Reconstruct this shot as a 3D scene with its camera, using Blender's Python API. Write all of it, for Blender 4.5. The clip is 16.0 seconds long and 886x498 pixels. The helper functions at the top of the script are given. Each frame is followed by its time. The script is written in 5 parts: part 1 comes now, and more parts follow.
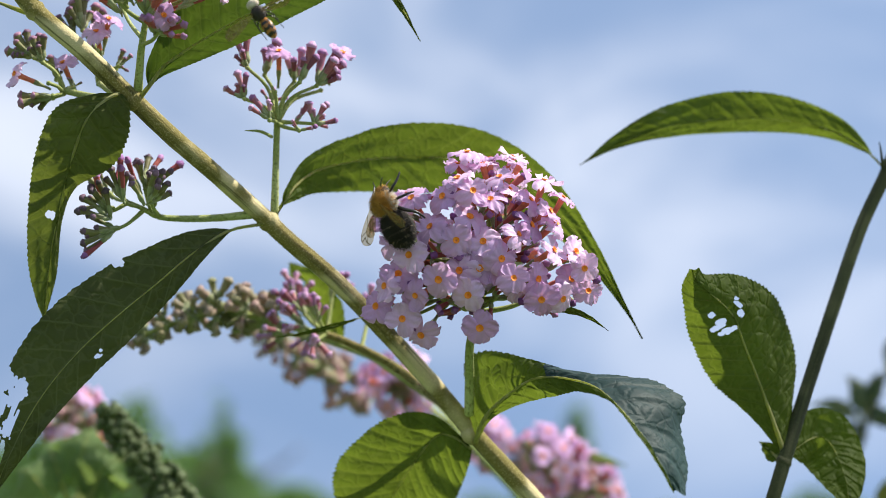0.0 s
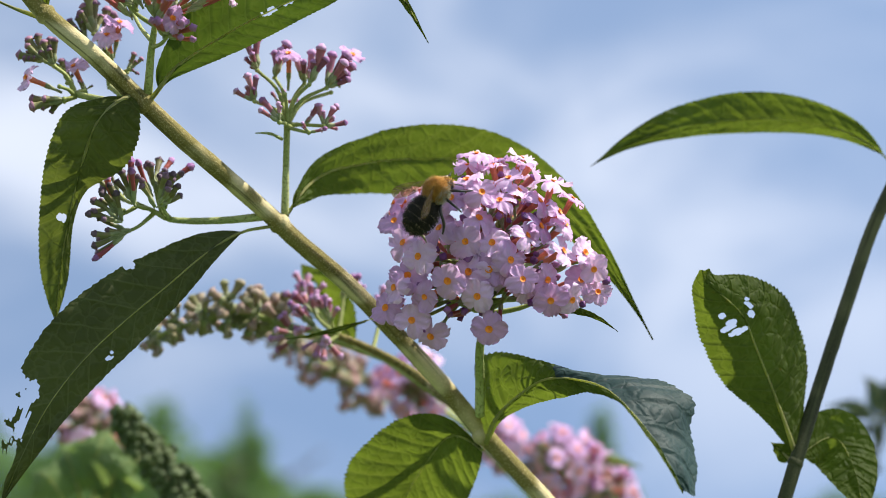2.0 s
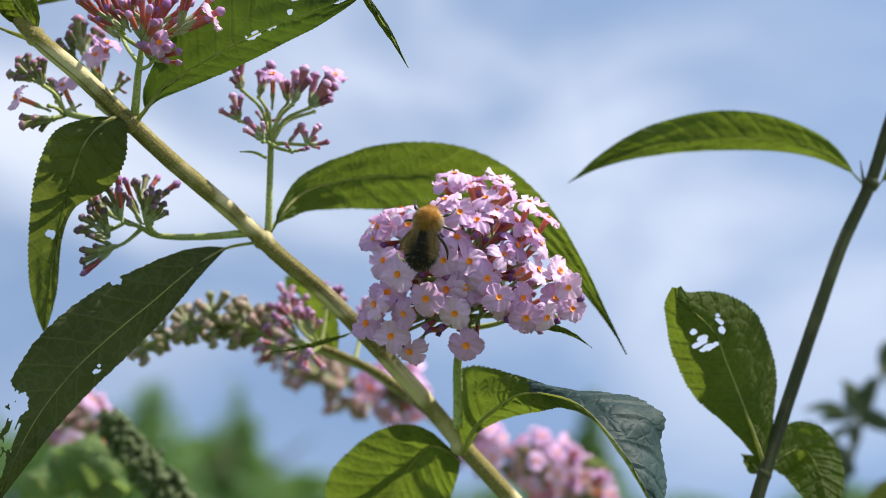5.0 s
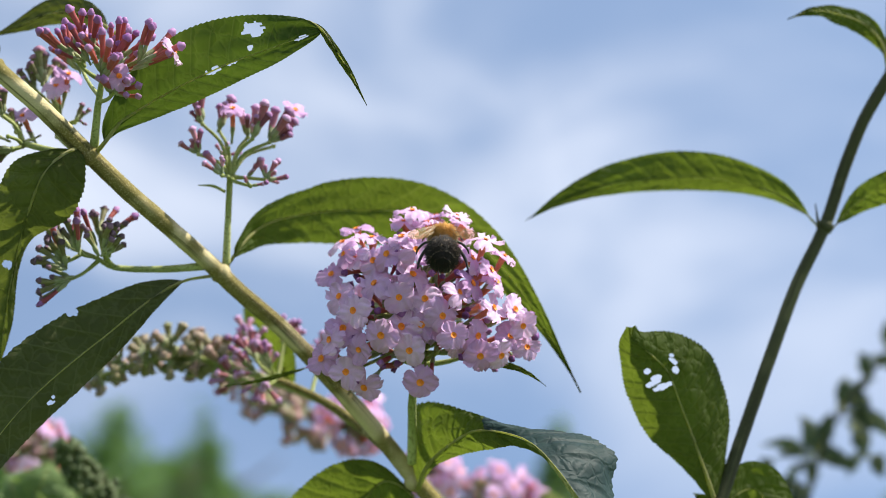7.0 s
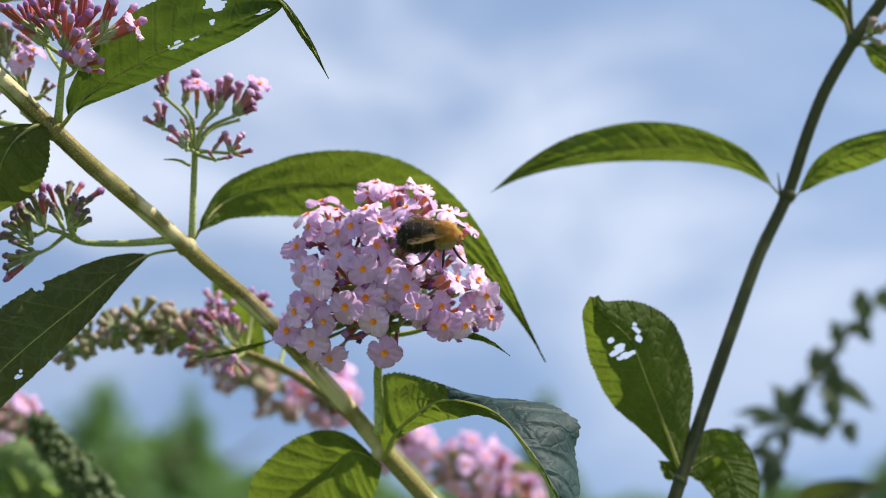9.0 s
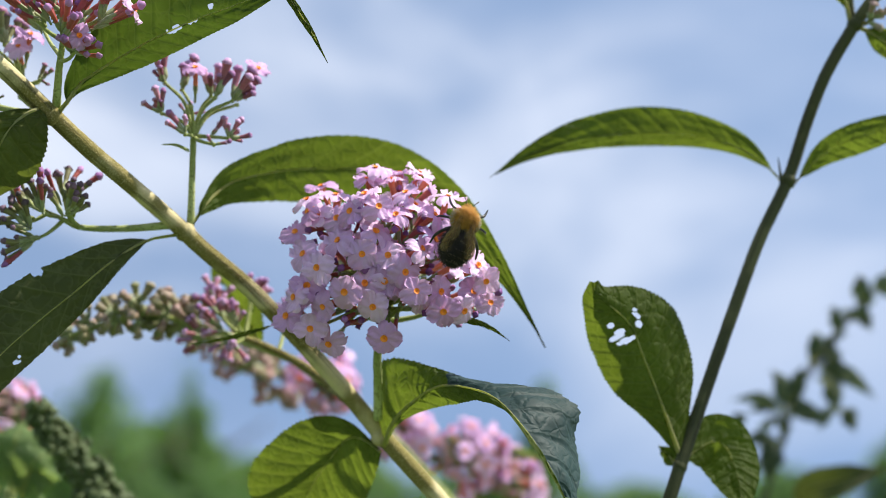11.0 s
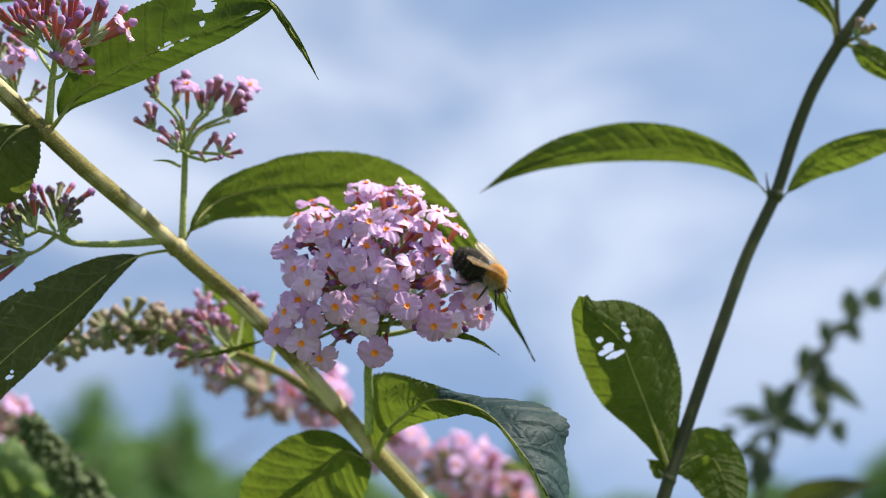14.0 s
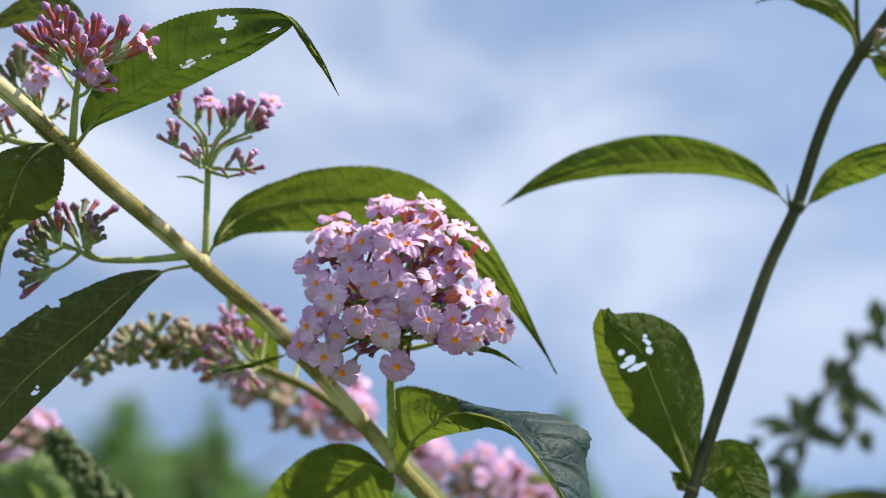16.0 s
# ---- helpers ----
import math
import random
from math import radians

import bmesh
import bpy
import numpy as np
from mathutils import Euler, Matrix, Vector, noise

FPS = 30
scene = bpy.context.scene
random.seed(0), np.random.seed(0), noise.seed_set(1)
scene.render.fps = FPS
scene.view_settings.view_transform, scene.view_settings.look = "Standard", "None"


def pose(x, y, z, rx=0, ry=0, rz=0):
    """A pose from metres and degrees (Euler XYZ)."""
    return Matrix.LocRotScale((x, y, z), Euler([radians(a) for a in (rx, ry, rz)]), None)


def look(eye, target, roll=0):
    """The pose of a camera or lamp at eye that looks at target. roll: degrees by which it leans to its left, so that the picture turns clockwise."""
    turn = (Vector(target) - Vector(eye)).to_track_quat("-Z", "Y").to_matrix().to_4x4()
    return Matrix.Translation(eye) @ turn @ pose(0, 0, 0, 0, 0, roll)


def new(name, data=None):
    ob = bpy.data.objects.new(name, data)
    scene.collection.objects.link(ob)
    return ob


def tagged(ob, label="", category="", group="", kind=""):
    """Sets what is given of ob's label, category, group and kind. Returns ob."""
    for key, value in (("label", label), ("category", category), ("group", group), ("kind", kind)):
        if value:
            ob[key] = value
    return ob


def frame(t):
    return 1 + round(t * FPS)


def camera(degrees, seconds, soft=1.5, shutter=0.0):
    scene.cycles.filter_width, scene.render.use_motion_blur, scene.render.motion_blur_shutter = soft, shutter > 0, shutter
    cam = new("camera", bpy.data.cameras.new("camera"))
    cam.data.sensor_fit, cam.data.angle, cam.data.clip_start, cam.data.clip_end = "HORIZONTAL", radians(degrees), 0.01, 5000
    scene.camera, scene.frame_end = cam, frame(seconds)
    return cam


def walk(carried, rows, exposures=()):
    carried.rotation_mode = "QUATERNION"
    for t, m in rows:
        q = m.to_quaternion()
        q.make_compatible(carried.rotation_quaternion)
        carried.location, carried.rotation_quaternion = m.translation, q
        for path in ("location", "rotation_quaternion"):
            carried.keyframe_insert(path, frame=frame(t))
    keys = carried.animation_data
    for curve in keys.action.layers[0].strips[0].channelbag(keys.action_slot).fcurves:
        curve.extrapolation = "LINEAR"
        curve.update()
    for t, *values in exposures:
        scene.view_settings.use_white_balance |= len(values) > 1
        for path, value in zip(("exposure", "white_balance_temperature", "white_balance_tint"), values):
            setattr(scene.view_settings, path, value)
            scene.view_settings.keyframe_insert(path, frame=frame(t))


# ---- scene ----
# camera: a hand-held telephoto view up into a buddleia
PATH = [
    (0, (0.00155, -0.36994, 1.50312), (0.00169, 0.60824, 1.71089), 2.68),
    (0.5, (0.00101, -0.36960, 1.50404), (-0.00221, 0.60723, 1.71803), 2.80),
    (1, (0.00087, -0.37184, 1.50427), (-0.00853, 0.60357, 1.72445), 2.98),
    (1.5, (0.00199, -0.37282, 1.50387), (-0.00997, 0.60204, 1.72637), 2.96),
    (2, (0.00469, -0.37033, 1.50292), (-0.00939, 0.60756, 1.71155), 2.68),
    (2.5, (0.00643, -0.37173, 1.50343), (0.00315, 0.60141, 1.73361), 2.54),
    (3, (0.00574, -0.37258, 1.50509), (-0.00217, 0.60246, 1.72695), 2.39),
    (5.5, (0.00754, -0.38282, 1.50895), (0.00050, 0.59730, 1.70722), 3.21),
    (6, (0.00641, -0.38081, 1.50958), (0.00169, 0.59941, 1.70741), 3.60),
    (6.5, (0.00648, -0.38275, 1.51042), (0.00130, 0.59544, 1.71807), 3.63),
    (7, (0.01032, -0.38446, 1.51111), (0.01907, 0.59216, 1.72590), 3.56),
    (7.5, (0.01122, -0.38557, 1.51117), (0.02395, 0.59035, 1.72895), 3.49),
    (8, (0.01067, -0.38800, 1.51150), (0.02442, 0.58660, 1.73503), 3.72),
    (8.5, (0.01413, -0.38908, 1.51050), (0.03391, 0.58867, 1.71938), 3.31),
    (9, (0.01537, -0.38738, 1.51021), (0.03386, 0.59225, 1.71014), 2.95),
    (11.5, (0.01537, -0.38614, 1.50939), (0.03474, 0.59493, 1.70210), 2.92),
    (12, (0.01574, -0.38602, 1.50770), (0.03287, 0.59443, 1.70370), 2.87),
    (12.5, (0.01445, -0.38479, 1.50765), (0.02964, 0.59610, 1.70163), 2.84),
    (13, (0.01409, -0.38554, 1.50696), (0.02889, 0.59491, 1.70317), 2.60),
    (13.5, (0.01408, -0.38689, 1.50894), (0.03357, 0.59309, 1.70710), 3.09),
    (14, (0.01562, -0.38900, 1.50972), (0.03962, 0.59035, 1.71043), 2.78),
    (14.5, (0.01609, -0.38926, 1.50979), (0.03695, 0.59033, 1.70970), 2.60),
    (15, (0.01702, -0.39021, 1.50943), (0.03862, 0.58896, 1.71135), 2.45),
    (15.5, (0.01687, -0.39027, 1.51053), (0.02745, 0.58883, 1.71365), 2.61),
    (16, (0.01750, -0.39104, 1.51008), (0.02345, 0.58740, 1.71654), 2.63),
]

cam = camera(30, 16.0, soft=0.9)
walk(cam, [(t, look(eye, target, roll)) for t, eye, target, roll in PATH])
cam.data.dof.use_dof = True
cam.data.dof.focus_distance = 0.366
cam.data.dof.aperture_fstop = 11.5

# ---- sky and sun ----
SUN_DIR = Vector((0.51, 0.0, 0.86)).normalized()
SUN_EL = math.asin(SUN_DIR.z)
SUN_AZ = math.atan2(SUN_DIR.x, SUN_DIR.y)


def make_world():
    world = bpy.data.worlds.new("sky")
    scene.world = world
    world.use_nodes = True
    nt = world.node_tree
    nt.nodes.clear()
    out = nt.nodes.new("ShaderNodeOutputWorld")
    bg = nt.nodes.new("ShaderNodeBackground")
    sky = nt.nodes.new("ShaderNodeTexSky")
    sky.sky_type = "NISHITA"
    sky.sun_disc = False
    sky.sun_elevation, sky.sun_rotation = SUN_EL, SUN_AZ
    sky.air_density, sky.dust_density, sky.ozone_density = 1.0, 0.6, 1.5
    bg.inputs["Strength"].default_value = 0.145
    tc = nt.nodes.new("ShaderNodeTexCoord")
    # thin drifting cirrus, drawn out along one slope
    mp = nt.nodes.new("ShaderNodeMapping")
    mp.inputs["Rotation"].default_value = (0, radians(52), 0)
    mp.inputs["Scale"].default_value = (2.0, 3.0, 4.6)
    mp.inputs["Location"].default_value = (0.55, 0.3, 0.1)
    n1 = nt.nodes.new("ShaderNodeTexNoise")
    n1.inputs["Scale"].default_value = 1.7
    n1.inputs["Detail"].default_value = 7.0
    n1.inputs["Roughness"].default_value = 0.54
    n1.inputs["Distortion"].default_value = 0.4
    ramp = nt.nodes.new("ShaderNodeMapRange")
    ramp.interpolation_type = "SMOOTHSTEP"
    ramp.inputs["From Min"].default_value = 0.32
    ramp.inputs["From Max"].default_value = 0.70
    ramp.inputs["To Min"].default_value = 0.10
    ramp.inputs["To Max"].default_value = 0.62
    mix = nt.nodes.new("ShaderNodeMix")
    mix.data_type = "RGBA"
    mix.inputs["B"].default_value = (6.6, 6.75, 7.25, 1)
    tint = nt.nodes.new("ShaderNodeMix")
    tint.data_type, tint.blend_type = "RGBA", "MULTIPLY"
    tint.inputs["Factor"].default_value = 1.0
    tint.inputs["B"].default_value = (0.985, 1.02, 0.985, 1)
    ln = nt.links.new
    ln(tc.outputs["Generated"], mp.inputs["Vector"])
    # the haze lies low: the clear blue begins close over the horizon
    rise = nt.nodes.new("ShaderNodeVectorMath")
    rise.operation = "ADD"
    rise.inputs[1].default_value = (0, 0, 0.75)
    unit = nt.nodes.new("ShaderNodeVectorMath")
    unit.operation = "NORMALIZE"
    ln(tc.outputs["Generated"], rise.inputs[0])
    ln(rise.outputs[0], unit.inputs[0])
    ln(unit.outputs[0], sky.inputs["Vector"])
    ln(mp.outputs["Vector"], n1.inputs["Vector"])
    ln(n1.outputs["Fac"], ramp.inputs["Value"])
    # the cirrus thins out towards the horizon
    low = nt.nodes.new("ShaderNodeSeparateXYZ")
    ln(tc.outputs["Generated"], low.inputs[0])
    thin = nt.nodes.new("ShaderNodeMapRange")
    thin.inputs["From Min"].default_value = 0.04
    thin.inputs["From Max"].default_value = 0.26
    thin.inputs["To Min"].default_value = 0.25
    ln(low.outputs["Z"], thin.inputs["Value"])
    # and opens to clear blue high up to one side
    slope = nt.nodes.new("ShaderNodeVectorMath")
    slope.operation = "DOT_PRODUCT"
    slope.inputs[1].default_value = (0.55, 0, 1)
    ln(tc.outputs["Generated"], slope.inputs[0])
    clear = nt.nodes.new("ShaderNodeMapRange")
    clear.interpolation_type = "SMOOTHSTEP"
    clear.inputs["From Min"].default_value = 0.27
    clear.inputs["From Max"].default_value = 0.52
    clear.inputs["To Min"].default_value = 1.0
    clear.inputs["To Max"].default_value = 0.40
    ln(slope.outputs["Value"], clear.inputs["Value"])
    both = nt.nodes.new("ShaderNodeMath")
    both.operation = "MULTIPLY"
    ln(clear.outputs["Result"], both.inputs[0])
    ln(thin.outputs["Result"], both.inputs[1])
    veil = nt.nodes.new("ShaderNodeMath")
    veil.operation = "MULTIPLY"
    ln(ramp.outputs["Result"], veil.inputs[0])
    ln(both.outputs[0], veil.inputs[1])
    ln(veil.outputs[0], mix.inputs["Factor"])
    ln(sky.outputs["Color"], tint.inputs["A"])
    ln(tint.outputs["Result"], mix.inputs["A"])
    ln(mix.outputs["Result"], bg.inputs["Color"])
    ln(bg.outputs["Background"], out.inputs["Surface"])


make_world()
sun_data = bpy.data.lights.new("sun", "SUN")
sun_data.energy, sun_data.angle, sun_data.color = 5.4, radians(0.5), (1.0, 0.95, 0.86)
sun = new("sun", sun_data)
sun.matrix_world = look(SUN_DIR * 30, (0, 0, 0))
scene.view_settings.exposure = 0.4


# ---- materials ----
class Nodes:
    """A small shorthand for building node materials."""

    def __init__(self, name):
        self.mat = bpy.data.materials.new(name)
        self.mat.use_nodes = True
        self.nt = self.mat.node_tree
        self.nt.nodes.clear()
        self.out = self.nt.nodes.new("ShaderNodeOutputMaterial")

    def add(self, kind, **values):
        node = self.nt.nodes.new(kind)
        for key, value in values.items():
            node.inputs[key.replace("_", " ")].default_value = value
        return node

    def link(self, a, b):
        self.nt.links.new(a, b)

    def math(self, op, a, b=None, clamp=False):
        node = self.nt.nodes.new("ShaderNodeMath")
        node.operation, node.use_clamp = op, clamp
        for n, v in enumerate((a, b)):
            if v is None:
                continue
            if isinstance(v, (int, float)):
                node.inputs[n].default_value = v
            else:
                self.link(v, node.inputs[n])
        return node.outputs[0]

    def mixc(self, fac, a, b, blend="MIX"):
        node = self.nt.nodes.new("ShaderNodeMix")
        node.data_type, node.blend_type = "RGBA", blend
        for key, v in (("Factor", fac), ("A", a), ("B", b)):
            if isinstance(v, (int, float)):
                node.inputs[key].default_value = v
            elif isinstance(v, tuple):
                node.inputs[key].default_value = (*v, 1)
            else:
                self.link(v, node.inputs[key])
        return node.outputs["Result"]

    def noise(self, scale, detail=3.0, coord=None, rough=0.5):
        node = self.add("ShaderNodeTexNoise", Scale=scale, Detail=detail, Roughness=rough)
        self.link(coord if coord is not None else self.coord(), node.inputs["Vector"])
        return node.outputs["Fac"]

    def coord(self, kind="Object"):
        return self.nt.nodes.new("ShaderNodeTexCoord").outputs[kind]

    def span(self, value, lo, hi, to_lo=0.0, to_hi=1.0):
        node = self.nt.nodes.new("ShaderNodeMapRange")
        node.interpolation_type = "SMOOTHSTEP"
        for key, v in (("From Min", lo), ("From Max", hi), ("To Min", to_lo), ("To Max", to_hi)):
            node.inputs[key].default_value = v
        self.link(value, node.inputs["Value"])
        return node.outputs["Result"]

    def bump(self, height, strength, distance):
        node = self.add("ShaderNodeBump", Strength=strength, Distance=distance)
        self.link(height, node.inputs["Height"])
        return node.outputs["Normal"]

    def finish(self, colour, rough=0.6, normal=None, glow=None, amount=0.0, spec=0.5, sheen=0.0, glow_normal=None):
        bsdf = self.add("ShaderNodeBsdfPrincipled", Roughness=rough)
        bsdf.inputs["Specular IOR Level"].default_value = spec
        bsdf.inputs["Sheen Weight"].default_value = sheen
        if isinstance(colour, tuple):
            bsdf.inputs["Base Color"].default_value = (*colour, 1)
        else:
            self.link(colour, bsdf.inputs["Base Color"])
        if normal is not None:
            self.link(normal, bsdf.inputs["Normal"])
        if glow is None:
            self.link(bsdf.outputs[0], self.out.inputs["Surface"])
            return self.mat
        tr = self.nt.nodes.new("ShaderNodeBsdfTranslucent")
        if isinstance(glow, tuple):
            tr.inputs["Color"].default_value = (*glow, 1)
        else:
            self.link(glow, tr.inputs["Color"])
        if glow_normal is not None:
            self.link(glow_normal, tr.inputs["Normal"])
        mix = self.nt.nodes.new("ShaderNodeMixShader")
        mix.inputs[0].default_value = amount
        self.link(bsdf.outputs[0], mix.inputs[1])
        self.link(tr.outputs[0], mix.inputs[2])
        self.link(mix.outputs[0], self.out.inputs["Surface"])
        return self.mat


def leaf_material(name, face, glow, amount, rough=0.5, veins=13.0, pale=(0.13, 0.16, 0.045), relief=0.8, spec=0.1):
    """A leaf with a slanting net of veins; the mesh's UV runs along the midrib and across the blade."""
    n = Nodes(name)
    sep = n.nt.nodes.new("ShaderNodeSeparateXYZ")
    n.link(n.coord("UV"), sep.inputs[0])
    s, v = sep.outputs[0], n.math("ABSOLUTE", sep.outputs[1])
    wob = n.noise(140.0, 2.0)
    phase = n.math("ADD", n.math("SUBTRACT", n.math("MULTIPLY", s, veins), n.math("MULTIPLY", v, 1.15)), n.math("MULTIPLY", wob, 0.28))
    saw = n.math("ABSOLUTE", n.math("SUBTRACT", n.math("FRACT", phase), 0.5))
    side = n.span(saw, 0.0, 0.075, 1.0, 0.0)
    rib = n.span(v, 0.0, 0.05, 1.0, 0.0)
    cells = n.add("ShaderNodeTexVoronoi", Scale=300.0)
    cells.feature = "DISTANCE_TO_EDGE"
    shake = n.add("ShaderNodeTexNoise", Scale=260.0, Detail=2.0)
    n.link(n.coord(), shake.inputs["Vector"])
    bent = n.nt.nodes.new("ShaderNodeVectorMath")
    bent.operation = "MULTIPLY_ADD"
    bent.inputs[1].default_value = (0.0045, 0.0045, 0.0045)
    n.link(shake.outputs["Color"], bent.inputs[0])
    n.link(n.coord(), bent.inputs[2])
    n.link(bent.outputs[0], cells.inputs["Vector"])
    net = n.span(cells.outputs["Distance"], 0.0, 0.13, 1.0, 0.0)
    vein = n.math("MAXIMUM", n.math("MAXIMUM", n.math("MULTIPLY", side, 0.5), n.math("MULTIPLY", rib, 0.9)), n.math("MULTIPLY", net, 0.26))
    blotch = n.noise(55.0, 4.0)
    fine = n.noise(900.0, 2.0)
    shade = n.mixc(n.span(blotch, 0.3, 0.7), tuple(c * 0.72 for c in face), tuple(c * 1.25 for c in face))
    shade = n.mixc(n.math("MULTIPLY", fine, 0.35), shade, tuple(c * 1.7 for c in face))
    colour = n.mixc(n.math("MULTIPLY", vein, 0.6), shade, pale)
    lit = n.mixc(n.span(blotch, 0.3, 0.7), tuple(c * 0.8 for c in glow), tuple(c * 1.15 for c in glow))
    lit = n.mixc(n.math("MULTIPLY", vein, 0.6), lit, (glow[0] * 1.6 + 0.01, glow[1] * 1.4 + 0.01, glow[2] * 2 + 0.01))
    swell = n.math("ADD", n.span(cells.outputs["Distance"], 0.0, 0.24, 0.0, 0.55), n.span(saw, 0.0, 0.3, 0.0, 1.0))
    height = n.math("ADD", n.math("SUBTRACT", swell, n.math("MULTIPLY", vein, 0.5)), n.math("MULTIPLY", fine, 0.12))
    return n.finish(colour, rough, n.bump(height, relief, 0.0007), lit, amount, spec=spec, glow_normal=n.bump(height, relief * 0.3, 0.0007))


def speckled(name, base, other, scale, rough=0.7, relief=0.3, distance=0.0003, sheen=0.0, fine=2200.0, **more):
    n = Nodes(name)
    big, small = n.noise(scale, 4.0), n.noise(fine, 2.0)
    colour = n.mixc(n.span(big, 0.35, 0.65), base, other)
    colour = n.mixc(n.math("MULTIPLY", small, 0.4), colour, tuple(min(1, c * 1.5) for c in base))
    return n.finish(colour, rough, n.bump(n.math("ADD", small, big), relief, distance), sheen=sheen, **more)


def petal_material(name, base, deep, amount=0.35):
    n = Nodes(name)
    info = n.nt.nodes.new("ShaderNodeObjectInfo")
    tone = n.mixc(info.outputs["Random"], base, deep)
    streak = n.noise(700.0, 3.0)
    colour = n.mixc(n.span(streak, 0.35, 0.75, 0.0, 0.45), tone, deep)
    return n.finish(colour, 0.55, n.bump(n.noise(1100.0, 2.0), 0.35, 0.0003), tone, amount, spec=0.3)


def stem_material(name, base, other, groove):
    """Downy bark with pale flecks, lengthwise streaks and broad patches of base and other; UV runs round the stem and
    along it.
    """
    n = Nodes(name)
    mp = n.nt.nodes.new("ShaderNodeMapping")
    mp.inputs["Scale"].default_value = (9.0, 34.0, 1.0)
    n.link(n.coord("UV"), mp.inputs["Vector"])
    streak = n.noise(1.0, 3.0, mp.outputs["Vector"])
    big, small = n.noise(70.0, 2.0), n.noise(2600.0, 2.0)
    # broad patches; on the pale stem they paint in sun dapple and floret shadow
    colour = n.mixc(n.span(big, 0.38, 0.52), base, other)
    colour = n.mixc(n.span(streak, 0.50, 0.62, 0.0, 0.8), colour, groove)
    colour = n.mixc(n.span(small, 0.52, 0.68, 0.0, 0.2), colour, tuple(min(1, c * 1.6) for c in base))
    return n.finish(colour, 0.8, n.bump(n.math("ADD", small, streak), 0.6, 0.0003), sheen=0.04, spec=0.25)


LEAF = leaf_material("buddleia_leaf", (0.047, 0.064, 0.015), (0.150, 0.208, 0.018), 0.48, rough=0.62, relief=1.0)
LEAF_DARK = leaf_material("buddleia_leaf_dull", (0.046, 0.052, 0.018), (0.095, 0.118, 0.015), 0.33, rough=0.6, pale=(0.18, 0.20, 0.10), relief=0.35, spec=0.2)
LEAF_DULL = leaf_material("buddleia_leaf_olive", (0.085, 0.100, 0.028), (0.135, 0.172, 0.022), 0.42, rough=0.62)
LEAF_DEEP = leaf_material("buddleia_leaf_deep_green", (0.034, 0.058, 0.014), (0.088, 0.138, 0.013), 0.42, rough=0.62, relief=0.5)
LEAF_TOP = leaf_material("buddleia_leaf_upper_face", (0.016, 0.036, 0.034), (0.04, 0.075, 0.02), 0.10, rough=0.6, pale=(0.05, 0.08, 0.07), relief=0.3, spec=0.22)
# cream for sunlit patches, olive for shaded ones: dapple put into the colour
STEM = stem_material("pale_downy_stem", (0.60, 0.51, 0.28), (0.20, 0.165, 0.045), (0.07, 0.058, 0.017))
STEM_GREEN = stem_material("green_stalk", (0.44, 0.47, 0.19), (0.30, 0.34, 0.11), (0.18, 0.20, 0.06))
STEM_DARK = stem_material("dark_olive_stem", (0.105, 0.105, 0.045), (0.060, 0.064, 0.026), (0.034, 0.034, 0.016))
MIDRIB = speckled("pale_midrib", (0.55, 0.52, 0.24), (0.42, 0.40, 0.16), 300.0, glow=(0.55, 0.58, 0.12), amount=0.65)
PETAL = petal_material("lilac_petal", (0.96, 0.72, 0.95), (0.68, 0.39, 0.69), 0.34)
THROAT = speckled("orange_throat", (0.90, 0.27, 0.02), (0.85, 0.19, 0.01), 900.0, rough=0.6)
TUBE = speckled("salmon_tube", (0.82, 0.27, 0.14), (0.58, 0.14, 0.10), 500.0, rough=0.6, glow=(0.8, 0.25, 0.12), amount=0.25)
BUD = petal_material("purple_bud", (0.66, 0.38, 0.64), (0.34, 0.13, 0.38), 0.25)
BUD_DARK = petal_material("dusky_bud", (0.26, 0.15, 0.22), (0.10, 0.07, 0.09), 0.1)
CALYX = speckled("grey_green_calyx", (0.27, 0.29, 0.14), (0.13, 0.16, 0.06), 500.0, sheen=0.3)
GRASS = speckled("meadow", (0.05, 0.10, 0.025), (0.08, 0.11, 0.03), 0.6, fine=30.0, distance=0.02)
BARK = speckled("bark", (0.16, 0.12, 0.08), (0.09, 0.07, 0.05), 8.0, fine=60.0, distance=0.01)
LEAF_GREY = leaf_material("grey_green_shrub_leaf", (0.075, 0.10, 0.07), (0.10, 0.15, 0.06), 0.3, rough=0.5)
LEAF_PALE = leaf_material("pale_undergrowth_leaf", (0.17, 0.24, 0.10), (0.32, 0.45, 0.10), 0.4, rough=0.5)
FOLIAGE = speckled("foliage", (0.14, 0.24, 0.09), (0.08, 0.16, 0.05), 1.5, fine=20.0, distance=0.01, glow=(0.24, 0.42, 0.05), amount=0.5)


# ---- building helpers ----
ORIGIN = {}


def thing(name, at, **tags):
    ob = new(name)
    ob.location = at
    ob.empty_display_size = 0.01
    ORIGIN[ob.name] = Vector(at)
    return tagged(ob, **tags)


def to_mesh(name, bm, materials, smooth=True):
    me = bpy.data.meshes.new(name)
    bm.to_mesh(me)
    bm.free()
    for m in materials if isinstance(materials, (list, tuple)) else [materials]:
        me.materials.append(m)
    if smooth:
        me.polygons.foreach_set("use_smooth", [True] * len(me.polygons))
    return me


def part(name, bm, material, parent, label="", pivot=None, smooth=True):
    """One mesh object under a thing or a part. The bmesh is in world space."""
    base = ORIGIN[parent.name]
    pivot = Vector(pivot) if pivot is not None else base
    bmesh.ops.translate(bm, verts=bm.verts, vec=-pivot)
    ob = new(name, to_mesh(name, bm, material, smooth))
    ob.parent = parent
    ob.location = pivot - base
    ORIGIN[ob.name] = pivot
    return tagged(ob, label=label)


